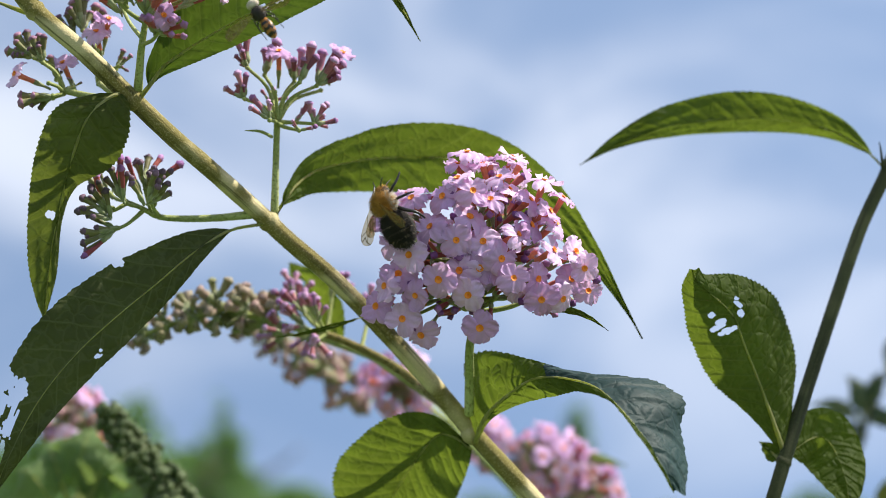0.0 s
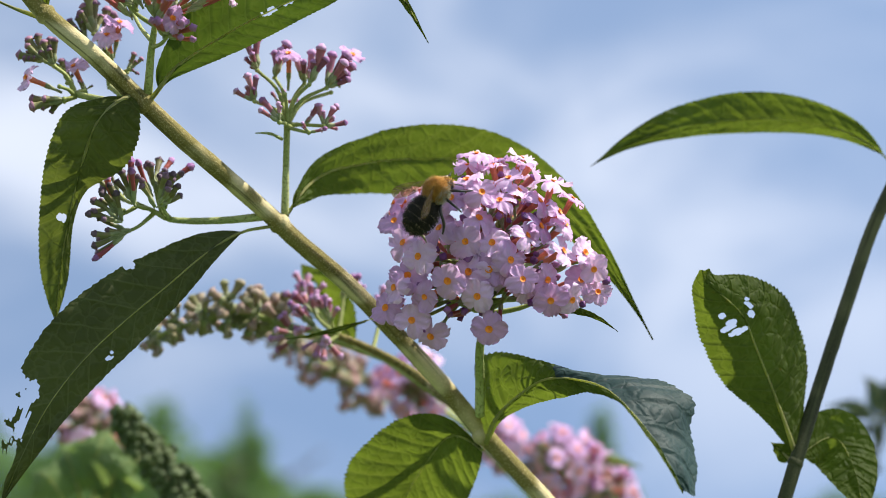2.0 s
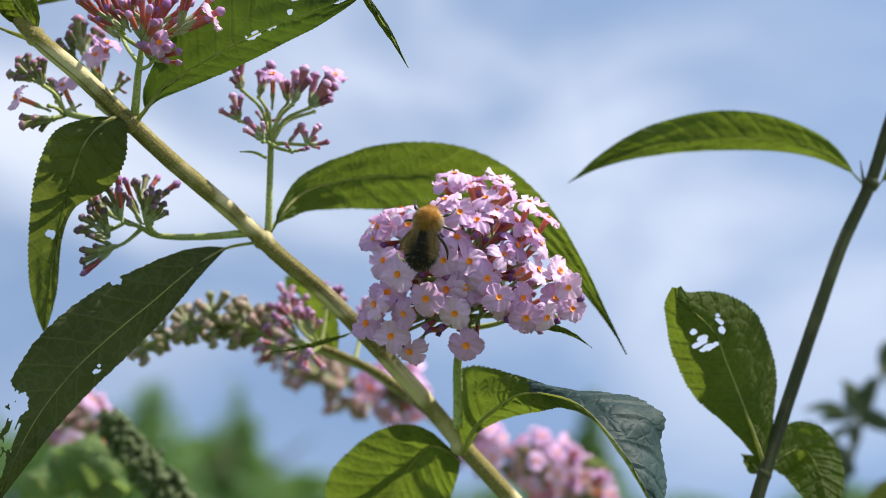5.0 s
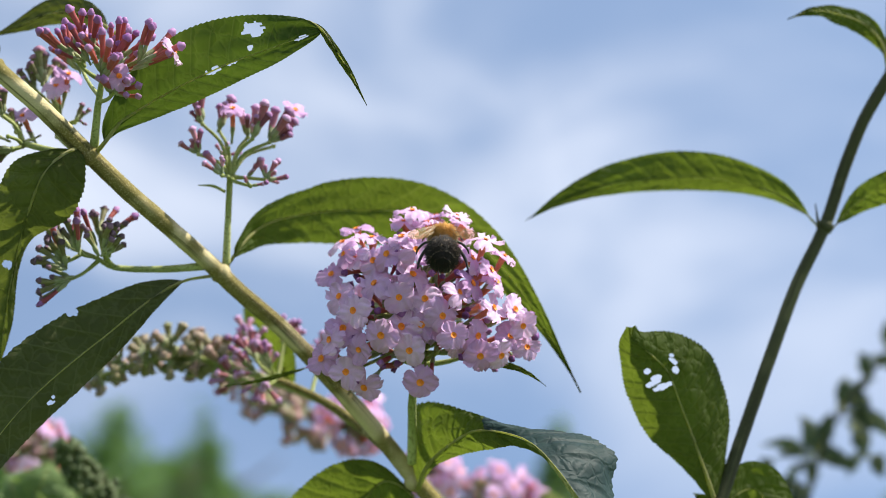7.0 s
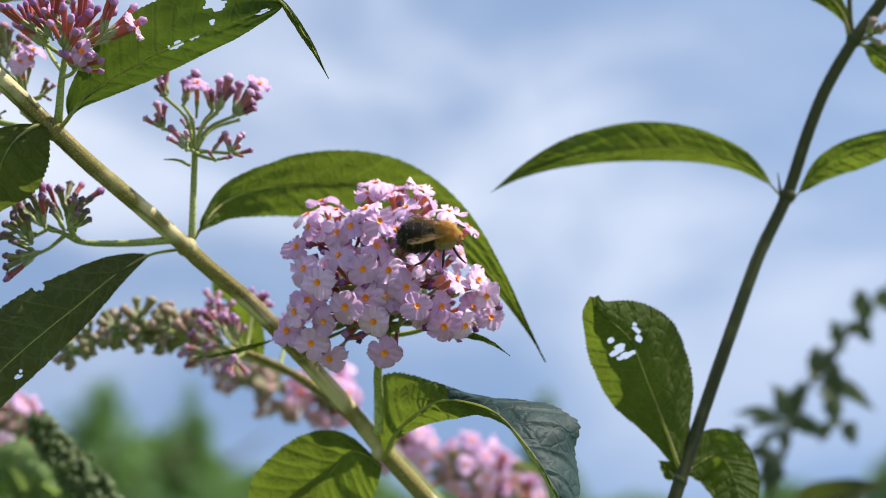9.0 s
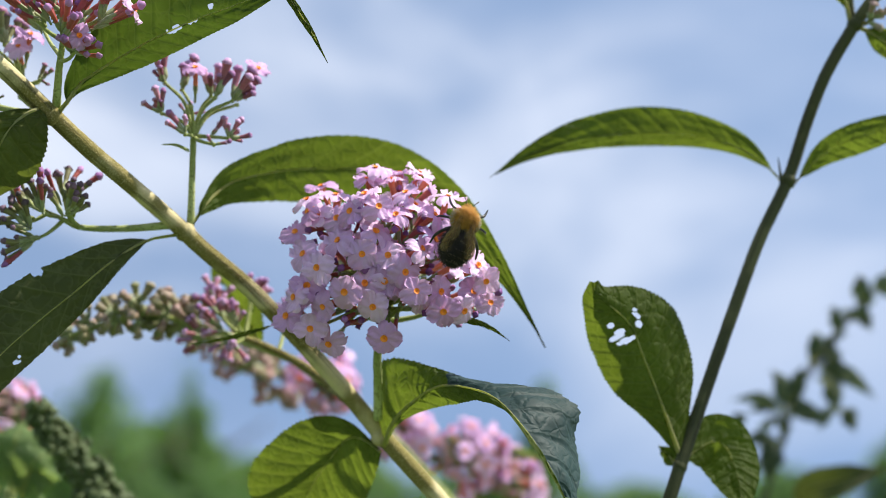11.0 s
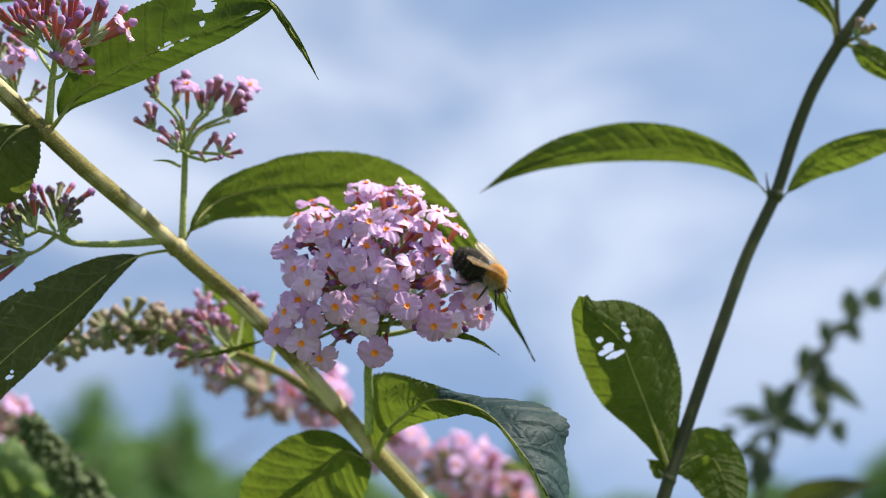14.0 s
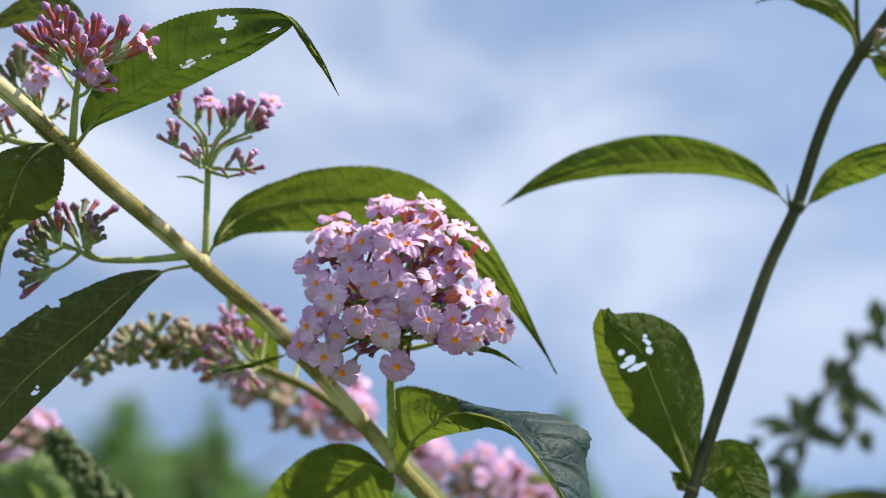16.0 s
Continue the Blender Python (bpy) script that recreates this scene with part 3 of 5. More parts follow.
def main_stem():
    bm = bmesh.new()
    tube(bm, [BASE, (0.152, 0.1, 0.5), (0.15, 0.08, 0.9), (0.132, 0.05, 1.28), (0.103, 0.03, 1.43), (0.074, 0.0352, 1.478), (0.0481, 0.0312, 1.5059), (0.0322, 0.0288, 1.5217), (0.0226, 0.0272, 1.5312), (0.0113, 0.0256, 1.5422), (-0.0025, 0.0224, 1.5567), (-0.022, 0.016, 1.5748), (-0.0348, 0.008, 1.5839), (-0.0413, 0.0048, 1.5891),
              (-0.0531, -0.0064, 1.5972), (-0.0605, -0.0112, 1.6023), (-0.0691, -0.016, 1.6091), (-0.0794, -0.0224, 1.6174), (-0.0903, -0.024, 1.6257), (-0.0963, -0.0256, 1.6322), (-0.1035, -0.0256, 1.6409), (-0.1121, -0.024, 1.6513)],
         [0.006, 0.0055, 0.005, 0.0042, 0.0030, 0.0023, 0.0022, 0.0022, 0.0022, 0.0021, 0.0020], 520, 14, lumps=0.05)
    part("stem", bm, STEM, main)
    for at, r in (((0.0106, 0.0256, 1.5424), 0.0026), ((-0.0391, 0.0064, 1.5876), 0.0025), ((-0.0687, -0.016, 1.6087), 0.0024), ((-0.0904, -0.024, 1.6258), 0.0023)):
        bm = bmesh.new()
        bmesh.ops.create_icosphere(bm, subdivisions=3, radius=r)
        for v in bm.verts:
            v.co *= 1 + 0.14 * noise.noise(v.co * 700)
            v.co += Vector(at)
        part("node", bm, STEM, main)


main_stem()
FACE = (0.05, -1.0, -0.4)

# central leaf, arching behind the flower head
leaf(main, [(-0.0386, 0.0056, 1.5873), (-0.0366, 0.0064, 1.591), (-0.0351, 0.0096, 1.5957), (-0.0299, 0.016, 1.6028), (-0.0183, 0.024, 1.6083), (-0.0031, 0.0288, 1.6111), (0.011, 0.0272, 1.6093), (0.0249, 0.0208, 1.6003), (0.0364, 0.016, 1.5865), (0.0447, 0.0144, 1.5735), (0.0495, 0.0144, 1.5654)],
     0.0094, 0.0094, [(0.1, -1, -0.95), (0.1, -1, -0.95), (-0.2, -0.9, -0.5), (-0.5, -0.85, -0.35), (-0.6, -0.8, -0.35)], fold=4, peak=0.34, tip=1.5, petiole=0.04, ribs=0.00017,
     label="long green leaf arching over, its underside to the light")
# large dull leaf, chewed at its tip
leaf(main, [(-0.0405, 0.0048, 1.5866), (-0.0473, 0.0032, 1.5846), (-0.0544, 0.0, 1.5789), (-0.0622, -0.0032, 1.5702), (-0.0711, -0.0048, 1.5612), (-0.0792, -0.0064, 1.5517), (-0.0862, -0.0064, 1.541), (-0.091, -0.0048, 1.5305), (-0.096, 0.0, 1.5196)],
     0.0062, 0.0112, [(0.2, -1, -0.2), (0.1, -1, -0.4)], fold=-8, peak=0.5, tip=1.0, petiole=0.08, material=LEAF_DARK, wave=0.0008, seed=3, ribs=0.00016,
     holes=((0.545, 0.62, 0.009, 0.08), (0.53, 0.5, 0.005, 0.05), (0.36, -0.95, 0.012, 0.10), (0.735, -0.55, 0.035, 0.20), (0.80, -0.42, 0.04, 0.16), (0.88, -0.5, 0.04, 0.2), (0.72, -0.92, 0.02, 0.35), (0.77, -1.0, 0.03, 0.30), (0.83, -0.85, 0.02, 0.25), (0.92, -0.95, 0.05, 0.4)),
     label="large dull green leaf with insect holes and a ragged tip")
# hanging leaf below the upper node
draped_leaf(main, [(-0.071, -0.017, 1.6103), (-0.0734, -0.021, 1.6072), (-0.0772, -0.022, 1.6025), (-0.0807, -0.017, 1.5957), (-0.0842, -0.009, 1.588), (-0.0873, -0.001, 1.5788), (-0.089, 0.005, 1.5696), (-0.0898, 0.008, 1.5632)],
            [(-0.0715, -0.017, 1.6102), (-0.0798, -0.021, 1.6075), (-0.0859, -0.02, 1.6038), (-0.09, -0.014, 1.5952), (-0.0923, -0.006, 1.5849), (-0.0927, 0.0, 1.5739), (-0.0914, 0.005, 1.5667), (-0.0901, 0.008, 1.5629)],
            [(-0.0707, -0.017, 1.6099), (-0.0683, -0.022, 1.6057), (-0.0685, -0.02, 1.5989), (-0.0725, -0.015, 1.5936), (-0.0816, -0.008, 1.59), (-0.0854, -0.002, 1.5834), (-0.0868, 0.004, 1.5723), (-0.0894, 0.008, 1.5633)],
            seed=5, bow=0.12, holes=((0.60, 0.25, 0.016, 0.16),), material=LEAF_DULL, label="hanging green leaf with one bitten hole")
# upper leaf with torn holes and a bent tip
leaf(main, [(-0.068, -0.016, 1.6086), (-0.0655, -0.0176, 1.6112), (-0.0625, -0.0192, 1.6156), (-0.0524, -0.024, 1.6215), (-0.0388, -0.0304, 1.6273), (-0.0275, -0.0336, 1.6314), (-0.0208, -0.0336, 1.6346), (-0.0168, -0.0336, 1.6361)],
     0.0108, 0.0050, [(-0.1, -1, -0.65), (0.0, -1, -0.65), (0.1, -1, -0.5)], fold=-10, peak=0.48, tip=0.55, petiole=0.07, seed=8, material=LEAF_DEEP,
     holes=((0.775, 0.62, 0.04, 0.2), (0.58, -0.05, 0.035, 0.09), (0.74, 0.2, 0.012, 0.06), (0.93, -0.1, 0.025, 0.12), (0.66, -0.03, 0.02, 0.06)),
     label="green leaf with torn holes and a bent-over tip")
leaf(main, [(-0.0199, -0.0336, 1.6383), (-0.0168, -0.0336, 1.6367), (-0.0135, -0.0336, 1.6325), (-0.0092, -0.0336, 1.6263), (-0.0053, -0.0336, 1.6196)], 0.0011, 0.0010, (0.3, -1, -0.2), fold=-30, peak=0.4, rows=50, cols=5, seed=9, ribs=0.00015, petiole=0.0, base=0.5,
     label="dry curled leaf tip")
# lower leaf
draped_leaf(main, [(0.0107, 0.026, 1.5386), (0.0069, 0.027, 1.5413), (0.0026, 0.028, 1.542), (-0.0012, 0.031, 1.5379), (-0.0049, 0.036, 1.5325), (-0.0077, 0.041, 1.5273), (-0.01, 0.046, 1.5209)],
            [(0.0101, 0.026, 1.5397), (0.0053, 0.025, 1.544), (-0.0004, 0.024, 1.5467), (-0.0081, 0.025, 1.5459), (-0.0158, 0.029, 1.5411), (-0.0219, 0.035, 1.5341), (-0.0214, 0.042, 1.5259), (-0.0104, 0.046, 1.5202)],
            [(0.0107, 0.026, 1.538), (0.0103, 0.028, 1.5354), (0.0091, 0.032, 1.5313), (0.0069, 0.037, 1.5265), (0.0031, 0.041, 1.5229), (-0.0031, 0.045, 1.5205), (-0.0094, 0.047, 1.5203)],
            seed=11, ruffle=0.0003, ribs=0.00014, bow=0.12, label="broad green leaf glowing with light from behind")
# curled leaf, folded and turned over to show its upper face at the end
draped_leaf(main, [(0.0115, 0.024, 1.5403), (0.0134, 0.017, 1.5455), (0.0182, 0.006, 1.5498), (0.0244, -0.006, 1.5524), (0.034, -0.018, 1.5499), (0.0392, -0.024, 1.5452), (0.0442, -0.027, 1.5391), (0.0484, -0.028, 1.5327), (0.0514, -0.027, 1.5274)],
            [(0.0112, 0.024, 1.5406), (0.0095, 0.025, 1.5498), (0.0084, 0.022, 1.5589), (0.0149, 0.011, 1.5604), (0.0327, -0.009, 1.5536), (0.0475, -0.012, 1.5524), (0.055, -0.014, 1.5481), (0.0543, -0.016, 1.5412), (0.0554, -0.019, 1.5348), (0.0541, -0.025, 1.5265)],
            [(0.0118, 0.024, 1.5401), (0.0146, 0.017, 1.5448), (0.0193, 0.008, 1.5471), (0.0254, -0.003, 1.5481), (0.0327, -0.017, 1.5482), (0.0376, -0.025, 1.5456), (0.0421, -0.029, 1.54), (0.0459, -0.03, 1.5346), (0.0497, -0.029, 1.5291), (0.0514, -0.027, 1.5268)],
            seed=14, upper_from=0.46, ruffle=0.0008, bow=0.06, label="curled green leaf rolled over to its dark glossy upper face")
# small leaf behind the stem, thin bracts
draped_leaf(main, [(-0.0239, 0.0600, 1.5681), (-0.0264, 0.0600, 1.5729), (-0.0298, 0.0600, 1.5781), (-0.0343, 0.0610, 1.5840), (-0.0392, 0.0630, 1.5895)],
            [(-0.0242, 0.0600, 1.5679), (-0.0297, 0.0660, 1.5713), (-0.0350, 0.0670, 1.5763), (-0.0381, 0.0660, 1.5829), (-0.0394, 0.0630, 1.5895)],
            [(-0.0236, 0.0600, 1.5684), (-0.0227, 0.0540, 1.5737), (-0.0257, 0.0530, 1.5803), (-0.0309, 0.0560, 1.5859), (-0.0391, 0.0630, 1.5896)],
            seed=17, rows=90, cols=12, teeth=20, bow=0.1, holes=((0.74, 0.35, 0.05, 0.25),), label="small bright green leaf with a bite")
leaf(main, [(-0.016, 0.016, 1.568), (-0.0221, 0.0128, 1.5651), (-0.0296, 0.0096, 1.5622), (-0.0361, 0.008, 1.5607)], 0.0007, 0.0007, (0, -0.9, -0.7), fold=-10, rows=40, cols=4, seed=18, ribs=0.00005, teeth=0, label="narrow leaflet beside the flower head")
leaf(main, [(0.022, -0.0096, 1.5662), (0.0291, -0.0064, 1.5678), (0.0349, -0.0048, 1.5666), (0.0396, -0.0032, 1.564)], 0.0009, 0.0009, (0, -0.9, -0.7), fold=-10, rows=40, cols=4, seed=19, ribs=0.00005, teeth=0, label="narrow leaflet beside the flower head")
# leaves of the top node
leaf(main, [(-0.0911, -0.0224, 1.6254), (-0.0912, -0.0256, 1.628), (-0.0943, -0.0288, 1.6319), (-0.0985, -0.032, 1.6385), (-0.1046, -0.032, 1.6481)], 0.0050, 0.0050, FACE, fold=-15, seed=21, rows=60, label="young green leaf at the top of the branch")
leaf(main, [(-0.0677, -0.0064, 1.6418), (-0.0763, -0.0032, 1.6474), (-0.0853, 0.0, 1.6483), (-0.0927, 0.0032, 1.646), (-0.1015, 0.0064, 1.6431)], 0.0032, 0.0038, (0, -1, -0.4), fold=-15, seed=22, rows=60, label="dull green leaf behind the buds", material=LEAF_DARK)
leaf(main, [(-0.0917, -0.0224, 1.6256), (-0.0982, -0.0208, 1.628), (-0.104, -0.0192, 1.6307), (-0.1137, -0.016, 1.6352), (-0.1239, -0.0128, 1.6373)], 0.004, 0.004, FACE, fold=-15, seed=23, rows=50, petiole=0.45, label="young green leaf at the top of the branch")


# ---- bud clusters on the main branch ----
def cluster(root, fork, top, cymes, meshes, seed, radius=0.0009, extra=None, share=0.0, label="", count=6, spread=38, size=1.0, reach=0.003, mat=None):
    """A stalk that goes on as a thin axis, with forks of buds along it. cymes: the base and the way of each fork."""
    bm = bmesh.new()
    root, fork, top = Vector(root), Vector(fork), Vector(top)
    tube(bm, [root, root.lerp(fork, 0.5) + Vector((0, 0, -0.0006)), fork, fork.lerp(top, 0.5), top], [radius * 1.2, radius, radius * 0.9, radius * 0.75, radius * 0.45], 20, 8, lumps=0.05)
    part("stalk", bm, mat or STEM_GREEN, main)
    axis = top - fork
    for n, (base, way) in enumerate(cymes):
        base = Vector(base)
        k = min(0.95, max(0.0, (base - fork).dot(axis) / axis.length_squared - 0.45))
        foot = fork.lerp(top, k)
        cyme(main, foot, base, way, count, spread, meshes, seed + n, size, reach=reach, radius=radius * 0.5, name="bud_cyme", label=label, extra=extra, extra_share=share, mat=mat)
        if n % 2 == 0:
            side = foot.lerp(base, 0.55)
            out = (Vector(way).normalized() + Vector((math.sin(n * 2.3), -0.8, math.cos(n * 1.7) * 0.4))).normalized()
            cyme(main, side, side + out * 0.0022, out, 4, 40, meshes, seed + 50 + n, size * 0.85, reach=reach * 0.6, radius=radius * 0.4, name="bud_cyme", label=label, mat=mat)



def posy(root, fork, groups, meshes, seed, label, radius=0.0008, mat=None, full=0.0094):
    """A loose cluster in small forks. groups: a fork's place, how far it stands out, and the tips of its buds and florets, in millimetres from the first fork."""
    rnd = random.Random(seed)
    root, fork = Vector(root), Vector(fork)
    bm = bmesh.new()
    tube(bm, [root, root.lerp(fork, 0.5) + Vector((0, 0, -0.0006)), fork], [radius * 1.25, radius, radius * 0.95], 16, 9, lumps=0.05)
    part("stalk", bm, mat or STEM_GREEN, main)
    for (x, z), out, tips, flowers in groups:
        node = fork + Vector((x * 0.001, out * 0.001, z * 0.001))
        bm = bmesh.new()
        knee = fork.lerp(node, 0.5) + Vector((-x * 0.00016, 0, z * 0.00012))
        tube(bm, [fork - Vector((0, 0, 0.0006)), knee, node], [radius * 0.8, radius * 0.55, radius * 0.5], 10, 7, lumps=0.06)
        for v in [v.co for v in bmesh.ops.create_icosphere(bm, subdivisions=1, radius=radius * 0.8)["verts"]]:
            v += node
        ob = part("bud_cyme", bm, mat or STEM_GREEN, main, label, pivot=fork)
        for tx, tz in tips:
            tip = fork + Vector((tx * 0.001, (out + rnd.uniform(-2.2, 1.2)) * 0.001, tz * 0.001))
            way = tip - node
            piece("bud", meshes[rnd.randrange(len(meshes))], aim(node, way.normalized(), rnd.uniform(0, 6.28), way.length / full), ob)
            for _ in range(1 + (rnd.random() < 0.4)):
                side = (way.normalized() + Vector((rnd.uniform(-0.3, 0.3), rnd.uniform(-0.5, 0.7), rnd.uniform(-0.3, 0.3)))).normalized()
                piece("bud", meshes[rnd.randrange(len(meshes))], aim(node, side, rnd.uniform(0, 6.28), way.length / full * rnd.uniform(0.55, 0.85)), ob)
        for tx, tz in flowers:
            tip = fork + Vector((tx * 0.001, (out - 1.0) * 0.001, tz * 0.001))
            way = ((tip - node).normalized() + Vector((0, -0.75, 0))).normalized()
            foot = tip - way * 0.0092
            piece("floret", FLORETS[rnd.randrange(len(FLORETS))], aim(foot, way, rnd.uniform(0, 6.28), 0.92), ob)


posy((-0.0381, 0.0064, 1.5893), (-0.0383, 0.0000, 1.6104), (
    ((-7.5, 11.7), -2, ((-10.1, 18.1), (-10.7, 14.8), (-7.9, 20.2),), ()),
    ((-3.9, 11.4), 2, ((-4.4, 18.7), (-0.7, 20.1), (-2.7, 18.6),), ()),
    ((-0.5, 5.6), -4, (), ((-0.2, 15.1),)),
    ((-7.5, 3.9), -3, ((-12.4, 6.8), (-9.7, 7.7), (-9.7, 10.5), (-6.9, 9.6),), ()),
    ((-1.2, -1.5), -5, ((-2.0, 3.1), (-5.9, 3.8),), ()),
    ((3.2, 10.2), 2, ((4.5, 18.2), (0.9, 16.7),), ()),
    ((4.9, 8.5), -3, ((7.5, 17.9), (6.3, 13.5),), ()),
    ((8.8, 8.5), -1, ((10.2, 17.6), (14.0, 16.7), (15.0, 14.9), (14.2, 10.7),), ()),
    ((9.4, 9.0), 4, (), ((14.0, 18.2),)),
    ((8.9, -1.3), -3, ((7.8, 4.0), (11.9, 4.1), (14.3, 0.2),), ()),
    ((5.7, -3.6), -5, ((9.9, -2.7), (4.2, -1.6),), ()),
    ((3.8, 0.0), 2, ((5.4, 2.2), (7.0, 5.3),), ()),
    ((-2.7, 5.9), 5, ((-1.7, 9.5), (1.6, 7.6), (-5.0, 9.0),), ()),
), BUDS_MAUVE, 100, "loose cluster of mauve buds on red-brown tubes")
bm = bmesh.new()
tube(bm, [(-0.0390, -0.0010, 1.6060), (-0.0417, -0.0030, 1.6067), (-0.0451, -0.0040, 1.6064)], [0.0004, 0.00035, 0.0001], 8, 6)
part("bract", bm, STEM_GREEN, main)
cluster((-0.0417, 0.0048, 1.589), (-0.0635, 0.0032, 1.5867), (-0.0727, 0.0, 1.5899),
        [((-0.0679, 0.0, 1.5942), (0.05, -0.1, 1)), ((-0.0715, -0.0064, 1.589), (-0.35, -0.4, 0.9)), ((-0.0762, -0.0032, 1.586), (-0.8, -0.2, 0.6)), ((-0.074, 0.0, 1.5825), (-0.9, -0.2, -0.25)),
         ((-0.0652, -0.0064, 1.5894), (0.4, -0.5, 0.8)), ((-0.0774, 0.0064, 1.5933), (-0.6, 0.3, 0.8))],
        BUDS_DARK, 130, extra=BUDS, share=0.3, label="cluster of dusky green and purple buds", count=7, spread=36)
posy((-0.0703, -0.0144, 1.6096), (-0.0870, -0.0050, 1.6136), (
    ((-7.1, 6.9), -2, ((-12.2, 12.7), (-9.9, 13.6), (-14.4, 8.6), (-12.5, 7.4),), ()),
    ((-4.5, 5.2), -4, ((-6.4, 12.4), (-4.6, 11.6), (-7.6, 11.1),), ()),
    ((-2.6, 3.2), 2, ((-1.7, 5.7), (-4.3, 8.9),), ()),
    ((-2.5, 0.1), -5, (), ((-10.0, 1.6),)),
    ((-1.8, -2.2), -3, ((-9.7, -2.5), (-9.1, -5.1), (-6.8, -4.9),), ()),
    ((-3.2, -1.0), 3, ((-8.0, -0.5), (-4.7, -1.1),), ()),
    ((1.3, 1.9), 3, ((0.1, 3.8), (3.1, 3.3),), ((-1.5, 7.3),)),
    ((-8.0, 8.7), 2, ((-10.6, 10.9), (-8.4, 12.1), (-5.5, 8.9),), ()),
), BUDS_STUB, 150, "cluster of dusky green buds with pink tips", full=0.0062)
posy((-0.0703, -0.0124, 1.6100), (-0.0803, 0.0000, 1.6174), (
    ((-4.6, 12.0), -2, ((-6.3, 21.0), (-4.7, 20.0), (-7.4, 19.0),), ()),
    ((-3.3, 11.6), 2, ((-2.9, 20.1), (-1.2, 19.4), (-1.5, 17.1),), ()),
    ((-6.8, 11.3), 0, ((-9.3, 17.1), (-11.4, 15.8), (-9.7, 13.9),), ()),
    ((-0.5, 6.9), -3, (), ((1.7, 14.3), (-0.9, 11.1),)),
    ((3.2, 4.2), 2, ((4.8, 9.1), (3.8, 7.7),), ()),
    ((4.5, 4.0), -1, ((7.2, 7.1), (6.7, 2.6),), ()),
), BUDS_STUB, 160, "cluster of dusky green buds with pink tips", full=0.0062)
cluster((-0.068, -0.016, 1.6107), (-0.0668, -0.0224, 1.618), (-0.0653, -0.0272, 1.6278),
        [((-0.0727, -0.0288, 1.6287), (-0.45, -0.2, 1)), ((-0.0677, -0.032, 1.6287), (-0.1, -0.4, 1)), ((-0.062, -0.032, 1.6284), (0.15, -0.3, 1)), ((-0.0556, -0.0352, 1.6264), (0.75, -0.3, 0.8)), ((-0.0633, -0.0384, 1.6216), (0.1, -0.8, 0.6)),
         ((-0.0736, -0.016, 1.631), (-0.3, 0.4, 1)), ((-0.0625, -0.0192, 1.6307), (0.4, 0.5, 1)), ((-0.0611, -0.032, 1.6199), (0.4, -0.6, 0))],
        BUDS, 170, extra=FLORETS, share=0.03, label="fan of rosy purple buds on red tubes", count=9, spread=28, size=0.98, reach=0.0035)
# side shoot behind the stem
bm = bmesh.new()
tube(bm, [(0.0075, 0.0272, 1.5464), (-0.0003, 0.0384, 1.5536), (-0.0106, 0.0464, 1.5613), (-0.0202, 0.048, 1.5659), (-0.0275, 0.048, 1.5684)], [0.0015, 0.0013, 0.0011, 0.0009], 24, 9, lumps=0.06)
part("side_shoot", bm, STEM, main)
for n, (base, way) in enumerate([((-0.0344, 0.0416, 1.5702), (-0.7, -0.3, 0.3)), ((-0.0342, 0.0448, 1.5744), (-0.4, -0.2, 0.9)), ((-0.0296, 0.0416, 1.5733), (-0.1, -0.3, 1)), ((-0.0263, 0.0512, 1.5812), (0.3, 0, 1)),
                                 ((-0.0379, 0.0448, 1.5676), (-0.9, -0.2, 0.1)), ((-0.0366, 0.0544, 1.5797), (-0.3, 0.2, 1)), ((-0.0167, 0.0544, 1.5771), (0.1, 0.2, 1)), ((-0.0306, 0.0416, 1.566), (0, -0.5, -0.6))]):
    cyme(main, (-0.0271, 0.048, 1.5685) if n != 6 else (-0.018, 0.048, 1.5648), base, way, 8, 40, BUDS_PINK + BUDS_MAUVE, 190 + n, 0.72, radius=0.0005, name="bud_cyme", label="cluster of purple buds")

